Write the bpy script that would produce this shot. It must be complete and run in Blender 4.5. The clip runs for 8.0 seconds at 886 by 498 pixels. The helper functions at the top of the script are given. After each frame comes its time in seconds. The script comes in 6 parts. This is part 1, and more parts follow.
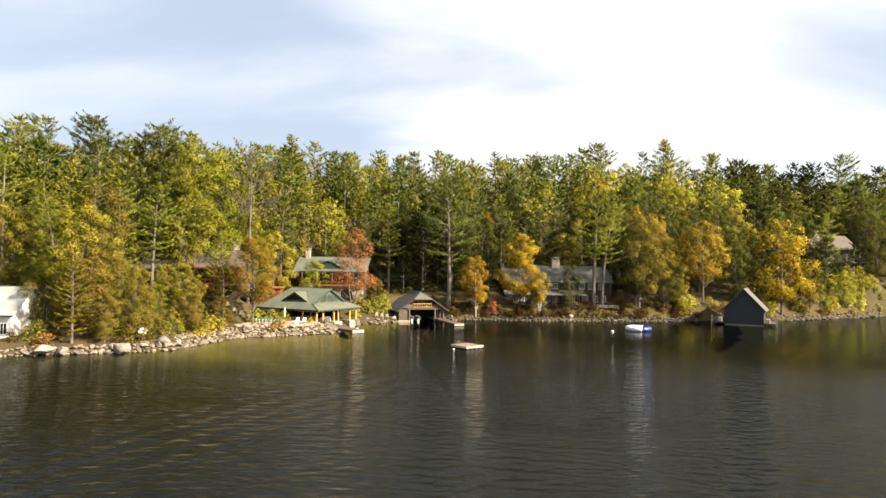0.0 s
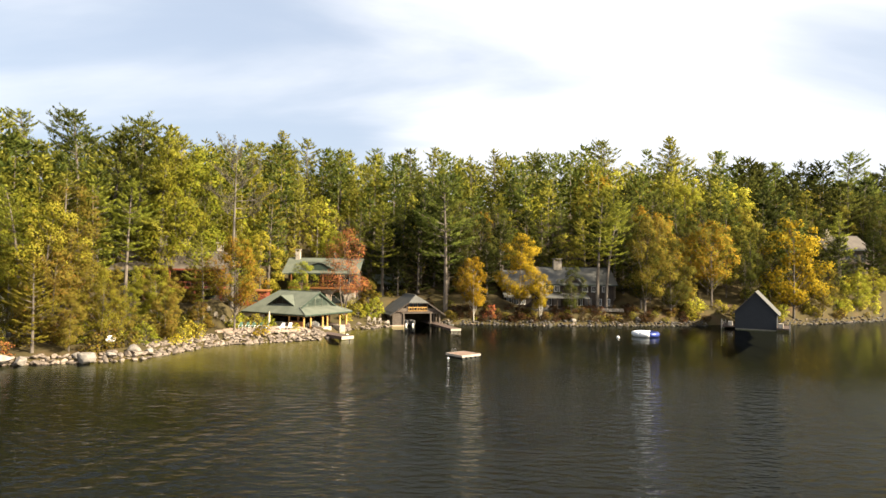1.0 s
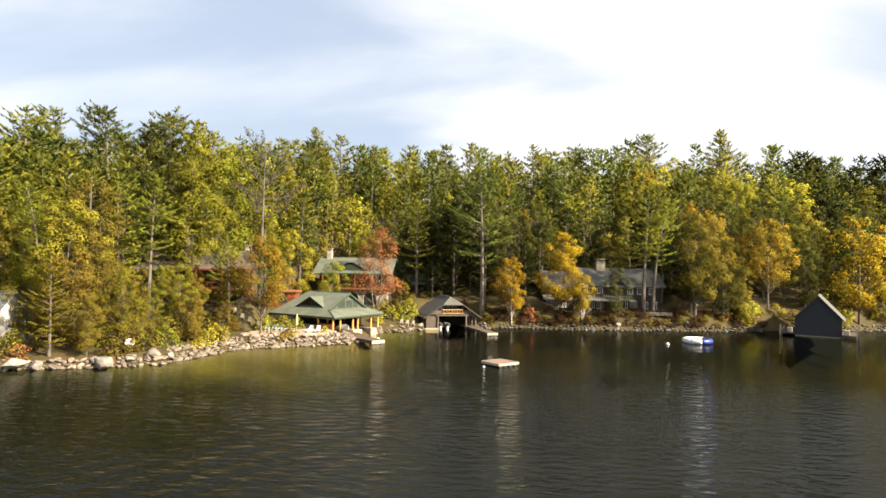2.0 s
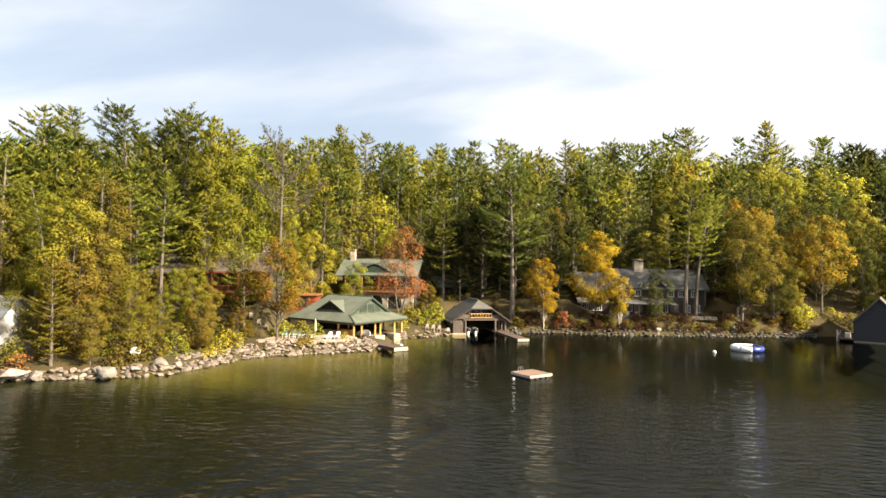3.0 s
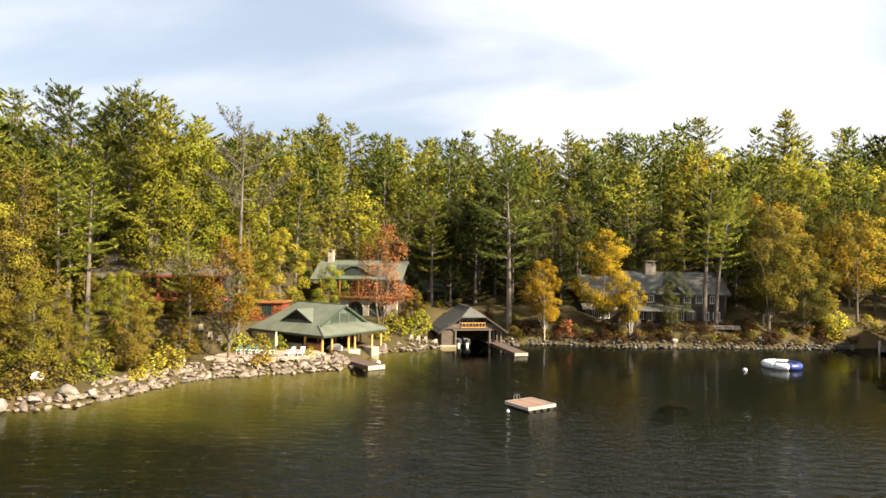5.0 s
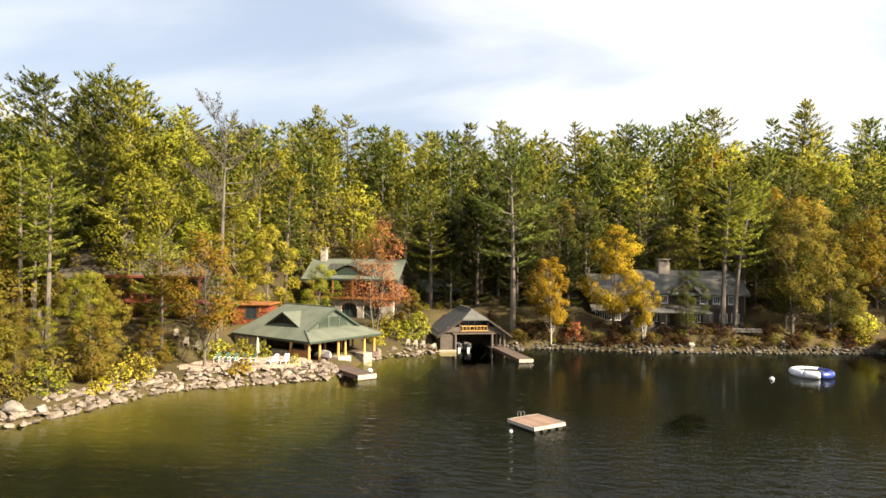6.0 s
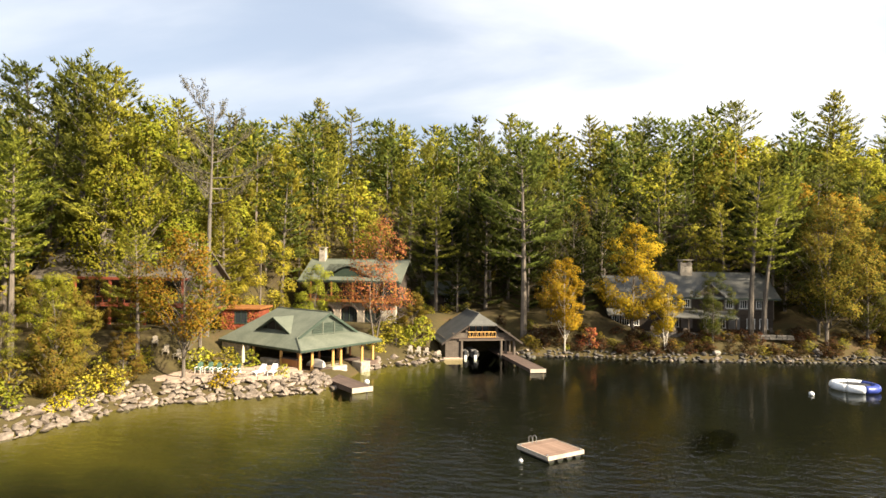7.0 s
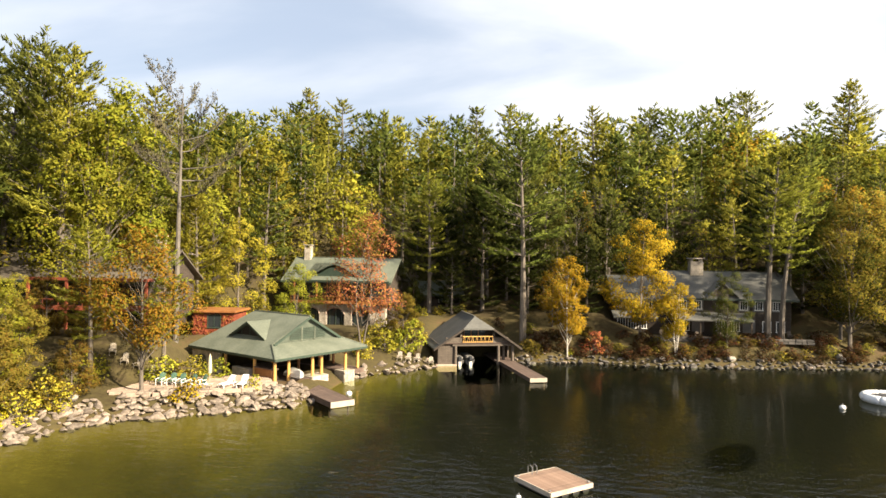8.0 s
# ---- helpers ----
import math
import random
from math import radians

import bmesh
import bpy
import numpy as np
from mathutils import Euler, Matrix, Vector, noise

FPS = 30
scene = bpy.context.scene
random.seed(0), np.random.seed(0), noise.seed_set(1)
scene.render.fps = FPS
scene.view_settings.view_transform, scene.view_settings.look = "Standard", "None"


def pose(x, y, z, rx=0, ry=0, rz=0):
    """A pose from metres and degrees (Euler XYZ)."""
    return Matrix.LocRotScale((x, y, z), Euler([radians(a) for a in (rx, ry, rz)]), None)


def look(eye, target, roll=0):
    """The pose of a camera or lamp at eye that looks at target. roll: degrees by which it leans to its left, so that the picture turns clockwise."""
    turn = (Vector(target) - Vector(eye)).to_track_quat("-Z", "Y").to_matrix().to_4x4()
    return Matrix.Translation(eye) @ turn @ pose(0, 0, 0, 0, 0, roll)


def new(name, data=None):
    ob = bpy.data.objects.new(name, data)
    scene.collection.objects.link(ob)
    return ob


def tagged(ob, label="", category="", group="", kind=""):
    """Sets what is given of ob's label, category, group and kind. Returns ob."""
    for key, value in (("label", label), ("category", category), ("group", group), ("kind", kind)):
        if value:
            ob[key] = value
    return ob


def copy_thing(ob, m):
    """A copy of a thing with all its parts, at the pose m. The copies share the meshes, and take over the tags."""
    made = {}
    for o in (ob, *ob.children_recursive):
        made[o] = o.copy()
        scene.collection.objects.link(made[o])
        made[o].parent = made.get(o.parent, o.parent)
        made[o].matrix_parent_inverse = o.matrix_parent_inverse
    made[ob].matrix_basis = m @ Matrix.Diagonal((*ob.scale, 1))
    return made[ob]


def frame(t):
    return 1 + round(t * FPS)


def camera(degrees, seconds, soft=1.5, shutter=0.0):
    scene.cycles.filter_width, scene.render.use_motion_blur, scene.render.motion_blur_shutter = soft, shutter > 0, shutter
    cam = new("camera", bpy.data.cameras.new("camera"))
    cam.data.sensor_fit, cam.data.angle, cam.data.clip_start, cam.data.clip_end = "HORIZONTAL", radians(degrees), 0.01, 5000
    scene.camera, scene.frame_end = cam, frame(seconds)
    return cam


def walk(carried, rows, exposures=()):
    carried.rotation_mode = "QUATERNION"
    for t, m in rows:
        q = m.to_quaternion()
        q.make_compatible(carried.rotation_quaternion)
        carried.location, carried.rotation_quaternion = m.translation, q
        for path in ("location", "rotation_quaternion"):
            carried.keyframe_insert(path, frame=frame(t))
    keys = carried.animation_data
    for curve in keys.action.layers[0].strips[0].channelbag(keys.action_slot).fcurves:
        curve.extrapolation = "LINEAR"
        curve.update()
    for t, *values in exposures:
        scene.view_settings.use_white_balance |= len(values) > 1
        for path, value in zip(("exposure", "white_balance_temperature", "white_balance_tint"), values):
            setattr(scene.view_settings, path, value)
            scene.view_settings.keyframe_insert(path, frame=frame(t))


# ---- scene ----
cam = camera(70.0, 8.0)
PATH = [
    (0, (1.057, 2.055, 12.818), (1.051, 4.054, 12.866), 0.9),
    (0.5, (1.707, 5.792, 12.963), (1.732, 7.791, 13.01), 0.9),
    (1, (1.943, 9.123, 13.034), (1.936, 11.122, 13.084), 0.9),
    (1.5, (2.066, 12.231, 13.15), (2.0, 14.229, 13.197), 1.1),
    (3, (2.477, 22.02, 13.675), (2.253, 24.007, 13.717), 0.9),
    (3.5, (2.543, 25.56, 13.738), (2.297, 27.544, 13.782), 1.0),
    (4, (2.709, 29.234, 13.873), (2.469, 31.219, 13.912), 0.9),
    (4.5, (2.843, 33.078, 13.952), (2.621, 35.065, 13.996), 0.9),
    (6, (3.11, 44.308, 14.2), (2.871, 46.293, 14.235), 0.8),
    (6.5, (3.01, 47.833, 14.295), (2.752, 49.816, 14.327), 0.8),
    (7, (3.067, 51.408, 14.433), (2.794, 53.389, 14.465), 0.9),
    (7.5, (3.107, 55.011, 14.486), (2.83, 56.992, 14.514), 0.9),
    (8, (3.097, 58.597, 14.544), (2.824, 60.578, 14.569), 0.9),
]
walk(cam, [(t, look(eye, target, roll)) for t, eye, target, roll in PATH])

# ---- world, sun, exposure ----
SUN_EL, SUN_AZ = radians(31), radians(114)      # azimuth clockwise from +y: the sun stands to the right, a little behind the camera
world = bpy.data.worlds.new("sky")
scene.world = world
world.use_nodes = True
wn, wl = world.node_tree.nodes, world.node_tree.links
wn.clear()
w_out = wn.new("ShaderNodeOutputWorld")
w_bg = wn.new("ShaderNodeBackground")
w_sky = wn.new("ShaderNodeTexSky")
w_sky.sky_type = 'NISHITA'
w_sky.sun_disc = False
w_sky.sun_elevation, w_sky.sun_rotation = SUN_EL, SUN_AZ
w_sky.air_density, w_sky.dust_density = 1.0, 2.0
w_co = wn.new("ShaderNodeTexCoord")
w_sep = wn.new("ShaderNodeSeparateXYZ")
wl.new(w_co.outputs["Generated"], w_sep.inputs[0])


def wmath(op, a, b=None, c=None):
    n = wn.new("ShaderNodeMath")
    n.operation = op
    for k, v in enumerate((a, b, c)):
        if v is None:
            continue
        if isinstance(v, (int, float)):
            n.inputs[k].default_value = v
        else:
            wl.new(v, n.inputs[k])
    return n.outputs[0]


w_up = wmath('MAXIMUM', w_sep.outputs["Z"], 0.0)
w_den = wmath('ADD', w_up, 0.22)
w_comb = wn.new("ShaderNodeCombineXYZ")
wl.new(wmath('DIVIDE', w_sep.outputs["X"], w_den), w_comb.inputs[0])
wl.new(wmath('DIVIDE', w_sep.outputs["Y"], w_den), w_comb.inputs[1])
w_map = wn.new("ShaderNodeMapping")
w_map.inputs["Rotation"].default_value = (0, 0, radians(-38))
w_map.inputs["Scale"].default_value = (0.42, 1.25, 1.0)
w_map.inputs["Location"].default_value = (0.6, 0.35, 0.0)
wl.new(w_comb.outputs[0], w_map.inputs[0])
w_noise = wn.new("ShaderNodeTexNoise")
w_noise.inputs["Scale"].default_value = 1.15
w_noise.inputs["Detail"].default_value = 7.0
w_noise.inputs["Roughness"].default_value = 0.5
w_noise.inputs["Distortion"].default_value = 0.35
wl.new(w_map.outputs[0], w_noise.inputs["Vector"])
# thin high cloud: open blue to the left, a broad white sheet ahead and to the right, thicker towards the horizon


def wstep(value, lo, hi, top):
    n = wn.new("ShaderNodeMapRange")
    n.interpolation_type = 'SMOOTHSTEP'
    n.inputs["From Min"].default_value, n.inputs["From Max"].default_value, n.inputs["To Max"].default_value = lo, hi, top
    wl.new(value, n.inputs["Value"])
    return n.outputs[0]


w_edge = wmath('MULTIPLY_ADD', w_sep.outputs["Z"], 0.45, w_sep.outputs["X"])
w_sheet = wmath('SUBTRACT', wstep(w_edge, -0.20, 0.14, 0.27), wstep(w_sep.outputs["X"], 0.30, 0.56, 0.17))
w_bias = wmath('ADD', wmath('MULTIPLY_ADD', w_noise.outputs["Fac"], 1.15, -0.24), w_sheet)
w_hor = wmath('MULTIPLY', wmath('POWER', wmath('SUBTRACT', 1.0, w_up), 5.0), 0.16)
w_cov = wmath('ADD', w_bias, w_hor)
w_ramp = wn.new("ShaderNodeMapRange")
w_ramp.interpolation_type = 'SMOOTHSTEP'
w_ramp.inputs["From Min"].default_value = 0.30
w_ramp.inputs["From Max"].default_value = 0.80
wl.new(w_cov, w_ramp.inputs["Value"])
w_gain = wn.new("ShaderNodeMix")
w_gain.data_type = 'RGBA'
w_gain.blend_type = 'MULTIPLY'
w_gain.inputs["Factor"].default_value = 1.0
wl.new(w_sky.outputs[0], w_gain.inputs["A"])
w_gain.inputs["B"].default_value = (0.105, 0.098, 0.088, 1)
w_veil = wn.new("ShaderNodeMix")
w_veil.data_type = 'RGBA'
w_veil.inputs["Factor"].default_value = 0.55
wl.new(w_gain.outputs["Result"], w_veil.inputs["A"])
w_veil.inputs["B"].default_value = (0.70, 0.80, 0.98, 1)
w_mix = wn.new("ShaderNodeMix")
w_mix.data_type = 'RGBA'
wl.new(w_ramp.outputs[0], w_mix.inputs["Factor"])
wl.new(w_veil.outputs["Result"], w_mix.inputs["A"])
w_mix.inputs["B"].default_value = (1.05, 1.04, 1.05, 1)
wl.new(w_mix.outputs["Result"], w_bg.inputs["Color"])
w_bg.inputs["Strength"].default_value = 0.335
wl.new(w_bg.outputs[0], w_out.inputs[0])

sun = new("sun", bpy.data.lights.new("sun", 'SUN'))
sun.data.energy, sun.data.angle, sun.data.color = 5.0, radians(2.5), (1.0, 0.85, 0.63)
sdir = Vector((math.sin(SUN_AZ) * math.cos(SUN_EL), math.cos(SUN_AZ) * math.cos(SUN_EL), math.sin(SUN_EL)))
sun.matrix_world = look(tuple(sdir * 300), (0, 0, 0))


scene.view_settings.exposure = 1.93


# ---- materials ----
def shade(name, dark, light, scale=2.0, rough=0.85, bump=0.3, metal=0.0, stretch=(1, 1, 1), vary=0.12, fine=9.0):
    """A rough surface: broad stains and fine grain between two colours, relief, and a shift of value from piece to piece."""
    m = bpy.data.materials.new(name)
    m.use_nodes = True
    n, l = m.node_tree.nodes, m.node_tree.links
    b = n["Principled BSDF"]
    co, mp = n.new("ShaderNodeTexCoord"), n.new("ShaderNodeMapping")
    mp.inputs["Scale"].default_value = stretch
    l.new(co.outputs["Object"], mp.inputs[0])
    broad, grain = n.new("ShaderNodeTexNoise"), n.new("ShaderNodeTexNoise")
    broad.inputs["Scale"].default_value, broad.inputs["Detail"].default_value = scale * 0.35, 4
    grain.inputs["Scale"].default_value, grain.inputs["Detail"].default_value = scale * fine * 0.35, 5
    for t in (broad, grain):
        l.new(mp.outputs[0], t.inputs["Vector"])
    mid = n.new("ShaderNodeMath")
    mid.operation = 'MULTIPLY_ADD'
    l.new(broad.outputs["Fac"], mid.inputs[0])
    mid.inputs[1].default_value = 1.0
    half = n.new("ShaderNodeMath")
    half.operation = 'MULTIPLY_ADD'
    l.new(grain.outputs["Fac"], half.inputs[0])
    half.inputs[1].default_value, half.inputs[2].default_value = 0.8, -0.4
    l.new(half.outputs[0], mid.inputs[2])
    ramp = n.new("ShaderNodeMapRange")
    ramp.inputs["From Min"].default_value, ramp.inputs["From Max"].default_value = 0.25, 0.78
    l.new(mid.outputs[0], ramp.inputs["Value"])
    mix = n.new("ShaderNodeMix")
    mix.data_type = 'RGBA'
    mix.inputs["A"].default_value, mix.inputs["B"].default_value = (*dark, 1), (*light, 1)
    l.new(ramp.outputs[0], mix.inputs["Factor"])
    oi, hsv = n.new("ShaderNodeObjectInfo"), n.new("ShaderNodeHueSaturation")
    val = n.new("ShaderNodeMapRange")
    val.inputs["To Min"].default_value, val.inputs["To Max"].default_value = 1 - vary, 1 + vary
    l.new(oi.outputs["Random"], val.inputs["Value"])
    l.new(val.outputs[0], hsv.inputs["Value"])
    l.new(mix.outputs["Result"], hsv.inputs["Color"])
    l.new(hsv.outputs[0], b.inputs["Base Color"])
    b.inputs["Roughness"].default_value, b.inputs["Metallic"].default_value = rough, metal
    if bump:
        bp = n.new("ShaderNodeBump")
        bp.inputs["Strength"].default_value, bp.inputs["Distance"].default_value = bump, 0.05
        l.new(grain.outputs["Fac"], bp.inputs["Height"])
        l.new(bp.outputs[0], b.inputs["Normal"])
    return m


def foliage(name, dark, light, other=None, share=0.0, thin=0.45, vary=0.2):
    """Leaves: every plume or lobe has its own tone between two colours, some take a third; light shines through.
    A clump takes the light as one soft mass, by the outward direction that its leaves carry."""
    m = bpy.data.materials.new(name)
    m.use_nodes = True
    n, l = m.node_tree.nodes, m.node_tree.links
    n.clear()
    out = n.new("ShaderNodeOutputMaterial")
    geo, oi, tone, swell = n.new("ShaderNodeNewGeometry"), n.new("ShaderNodeObjectInfo"), n.new("ShaderNodeAttribute"), n.new("ShaderNodeAttribute")
    tone.attribute_name, swell.attribute_name = "tone", "swell"

    def calc(op, *vals):
        k = n.new("ShaderNodeMath")
        k.operation = op
        for i, v in enumerate(vals):
            if isinstance(v, (int, float)):
                k.inputs[i].default_value = v
            else:
                l.new(v, k.inputs[i])
        return k.outputs[0]
    mix = n.new("ShaderNodeMix")
    mix.data_type = 'RGBA'
    mix.inputs["A"].default_value, mix.inputs["B"].default_value = (*dark, 1), (*light, 1)
    l.new(calc('MULTIPLY_ADD', tone.outputs["Fac"], 0.8, calc('MULTIPLY', geo.outputs["Random Per Island"], 0.2)), mix.inputs["Factor"])
    col = mix.outputs["Result"]
    if other:
        mr = n.new("ShaderNodeMapRange")
        mr.inputs["From Min"].default_value, mr.inputs["From Max"].default_value = 0.92 - share, 1.08 - share
        l.new(calc('FRACT', calc('MULTIPLY_ADD', tone.outputs["Fac"], 5.7, oi.outputs["Random"])), mr.inputs["Value"])
        m2 = n.new("ShaderNodeMix")
        m2.data_type = 'RGBA'
        l.new(mr.outputs[0], m2.inputs["Factor"])
        l.new(col, m2.inputs["A"])
        m2.inputs["B"].default_value = (*other, 1)
        col = m2.outputs["Result"]
    hsv = n.new("ShaderNodeHueSaturation")
    val = n.new("ShaderNodeMapRange")
    val.inputs["To Min"].default_value, val.inputs["To Max"].default_value = 1 - vary, 1 + vary
    hue = n.new("ShaderNodeMapRange")
    hue.inputs["To Min"].default_value, hue.inputs["To Max"].default_value = 0.482, 0.515
    l.new(oi.outputs["Random"], val.inputs["Value"])
    l.new(calc('FRACT', calc('MULTIPLY', oi.outputs["Random"], 7.31)), hue.inputs["Value"])
    l.new(val.outputs[0], hsv.inputs["Value"])
    l.new(hue.outputs[0], hsv.inputs["Hue"])
    l.new(col, hsv.inputs["Color"])
    d, t, mx = n.new("ShaderNodeBsdfDiffuse"), n.new("ShaderNodeBsdfTranslucent"), n.new("ShaderNodeMixShader")
    l.new(hsv.outputs[0], d.inputs["Color"])
    l.new(hsv.outputs[0], t.inputs["Color"])
    mx.inputs[0].default_value = thin
    turned = n.new("ShaderNodeVectorTransform")
    turned.vector_type, turned.convert_from, turned.convert_to = 'NORMAL', 'OBJECT', 'WORLD'
    l.new(swell.outputs["Vector"], turned.inputs[0])
    rough = n.new("ShaderNodeVectorMath")
    rough.operation = 'SCALE'
    rough.inputs["Scale"].default_value = 0.1
    l.new(geo.outputs["Normal"], rough.inputs[0])
    soft, unit = n.new("ShaderNodeVectorMath"), n.new("ShaderNodeVectorMath")
    soft.operation, unit.operation = 'ADD', 'NORMALIZE'
    l.new(turned.outputs[0], soft.inputs[0])
    l.new(rough.outputs[0], soft.inputs[1])
    l.new(soft.outputs[0], unit.inputs[0])
    l.new(unit.outputs[0], d.inputs["Normal"])
    l.new(d.outputs[0], mx.inputs[1])
    l.new(t.outputs[0], mx.inputs[2])
    l.new(mx.outputs[0], out.inputs[0])
    return m


PINE = foliage("pine_needles", (0.162, 0.178, 0.026), (0.373, 0.362, 0.054))
PINE_DARK = foliage("dark_pine_needles", (0.080, 0.102, 0.024), (0.211, 0.223, 0.044))
# hemlock green, taken darker so that the colour holds the shade between trees
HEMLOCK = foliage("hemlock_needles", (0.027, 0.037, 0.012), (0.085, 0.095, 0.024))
PINE_GOLD = foliage("yellowing_needles", (0.215, 0.190, 0.022), (0.400, 0.345, 0.048))
GREEN = foliage("green_leaves", (0.163, 0.181, 0.018), (0.347, 0.331, 0.040), (0.284, 0.221, 0.029), 0.12)
# green leaves darkened: the shade of the right-hand woods is in this colour
SHADED_GREEN = foliage("shaded_green_leaves", (0.036, 0.045, 0.010), (0.090, 0.094, 0.020), (0.115, 0.086, 0.018), 0.12)
OLIVE = foliage("olive_leaves", (0.124, 0.114, 0.018), (0.248, 0.220, 0.036), (0.232, 0.152, 0.029), 0.14)
GOLD = foliage("golden_leaves", (0.272, 0.174, 0.012), (0.459, 0.323, 0.027), (0.246, 0.217, 0.024), 0.2)
LEMON = foliage("lemon_leaves", (0.360, 0.325, 0.032), (0.580, 0.500, 0.066), (0.270, 0.285, 0.036), 0.25)
ORANGE = foliage("orange_leaves", (0.240, 0.120, 0.016), (0.384, 0.216, 0.030), (0.216, 0.196, 0.026), 0.35)
RED = foliage("red_leaves", (0.246, 0.078, 0.041), (0.425, 0.157, 0.068), (0.340, 0.221, 0.047), 0.25)
RUST = foliage("rusty_leaves", (0.113, 0.095, 0.017), (0.226, 0.183, 0.033), (0.234, 0.133, 0.027), 0.16)
YELLOW = foliage("bright_yellow_leaves", (0.360, 0.288, 0.013), (0.558, 0.450, 0.031))
# brown shrub leaves darkened to stand for the shade on the right bank
SHADED_SHRUB = foliage("shaded_shrub_leaves", (0.032, 0.024, 0.010), (0.084, 0.059, 0.024), (0.105, 0.045, 0.022), 0.3)
GREY_NEEDLE = foliage("grey_green_needles", (0.12, 0.115, 0.055), (0.24, 0.225, 0.115))
GREY_TWIG = shade("grey_dead_twigs", (0.068, 0.058, 0.046), (0.132, 0.116, 0.096), 3)
BARK = shade("grey_brown_bark", (0.050, 0.041, 0.032), (0.153, 0.126, 0.099), 4, stretch=(2, 2, 0.4), bump=0.6)
BIRCH = shade("pale_birch_bark", (0.239, 0.205, 0.162), (0.564, 0.530, 0.470), 3, stretch=(1, 1, 3))
ROCK = shade("granite", (0.084, 0.064, 0.048), (0.240, 0.196, 0.156), 2.0, bump=0.7, vary=0.3)
BOULDER = shade("pale_granite", (0.108, 0.094, 0.078), (0.288, 0.260, 0.224), 1.6, bump=0.8, vary=0.12)
# dark granite, lowered further so the colour carries the right bank's shade
ROCK_SHADED = shade("shaded_granite", (0.037, 0.034, 0.029), (0.100, 0.088, 0.078), 2.0, bump=0.7, vary=0.3)
SLAB = shade("pale_terrace_stone", (0.232, 0.164, 0.124), (0.352, 0.268, 0.208), 1.2, bump=0.4)
STONE = shade("fieldstone", (0.184, 0.157, 0.122), (0.422, 0.374, 0.306), 4, bump=0.6, vary=0.3)
MORTAR = shade("mortar", (0.091, 0.079, 0.067), (0.152, 0.134, 0.115), 5)
ROOF_GREEN = shade("grey_green_shingles", (0.068, 0.079, 0.057), (0.117, 0.128, 0.095), 1.6, rough=0.75, bump=0.35, vary=0.10)
ROOF_GREY = shade("grey_shingles", (0.055, 0.055, 0.050), (0.100, 0.098, 0.088), 1.6, rough=0.8, bump=0.4, vary=0.10)
ROOF_BROWN = shade("brown_shingles", (0.052, 0.042, 0.034), (0.098, 0.082, 0.064), 1.6, rough=0.8, bump=0.4, vary=0.10)
ROOF_PALE = shade("pale_grey_roofing", (0.206, 0.219, 0.206), (0.304, 0.316, 0.304), 1.0, rough=0.6, bump=0.1)
GABLE = shade("mid_green_boards", (0.036, 0.046, 0.033), (0.060, 0.072, 0.053), 3, rough=0.6)
TRIM_GREEN = shade("dark_green_paint", (0.019, 0.032, 0.022), (0.035, 0.054, 0.037), 3, rough=0.5)
BROWN = shade("dark_brown_boards", (0.022, 0.016, 0.011), (0.049, 0.035, 0.025), 3, stretch=(1, 1, 6), bump=0.5)
TAUPE = shade("weathered_brown_boards", (0.061, 0.046, 0.034), (0.115, 0.091, 0.070), 3, stretch=(1, 1, 6), bump=0.5)
STUCCO = shade("grey_panel", (0.098, 0.091, 0.085), (0.164, 0.158, 0.146), 3)
CEDAR = shade("orange_cedar", (0.182, 0.067, 0.018), (0.316, 0.134, 0.042), 3, stretch=(1, 1, 0.3), rough=0.5)
LOG = shade("honey_log", (0.352, 0.184, 0.046), (0.551, 0.337, 0.100), 4, stretch=(2, 2, 0.3), rough=0.55)
REDWOOD = shade("red_brown_paint", (0.122, 0.027, 0.014), (0.206, 0.052, 0.024), 3, rough=0.6)
DECK = shade("weathered_deck_boards", (0.050, 0.031, 0.023), (0.098, 0.065, 0.050), 2.5, stretch=(1, 4, 1), bump=0.4, vary=0.22)
DECK_PALE = shade("pale_raft_boards", (0.119, 0.072, 0.050), (0.208, 0.137, 0.099), 2.5, stretch=(4, 1, 1), bump=0.3, vary=0.18)
PALE_WOOD = shade("pale_wood", (0.243, 0.206, 0.158), (0.365, 0.322, 0.262), 3)
WHITE = shade("white_paint", (0.596, 0.586, 0.560), (0.740, 0.731, 0.712), 2, rough=0.5, bump=0.05, vary=0.05)
CREAM = shade("cream_canvas", (0.377, 0.334, 0.219), (0.474, 0.432, 0.304), 3)
GREEN_CLOTH = shade("green_canvas", (0.037, 0.085, 0.061), (0.067, 0.134, 0.098), 3)
BLUE = shade("blue_vinyl", (0.015, 0.027, 0.158), (0.030, 0.052, 0.255), 2, rough=0.35, bump=0.05)
VINYL = shade("white_vinyl", (0.560, 0.578, 0.596), (0.722, 0.731, 0.740), 2, rough=0.35, bump=0.05)
NET = shade("black_mesh_fabric", (0.012, 0.012, 0.014), (0.030, 0.030, 0.034), 4, rough=0.8)
NAVY = shade("dark_slate_paint", (0.008, 0.010, 0.012), (0.017, 0.019, 0.023), 2, stretch=(1, 1, 5), rough=0.7)
VARNISH = shade("varnished_mahogany", (0.146, 0.034, 0.012), (0.243, 0.067, 0.022), 3, rough=0.2, bump=0.05)
METAL = shade("galvanised_steel", (0.213, 0.213, 0.219), (0.334, 0.334, 0.341), 4, rough=0.4, metal=0.8, bump=0.1)
BLACK = shade("black_rubber", (0.009, 0.009, 0.010), (0.022, 0.022, 0.022), 4, rough=0.6)
DARK_IN = shade("dark_interior_boards", (0.011, 0.009, 0.007), (0.026, 0.020, 0.017), 2)


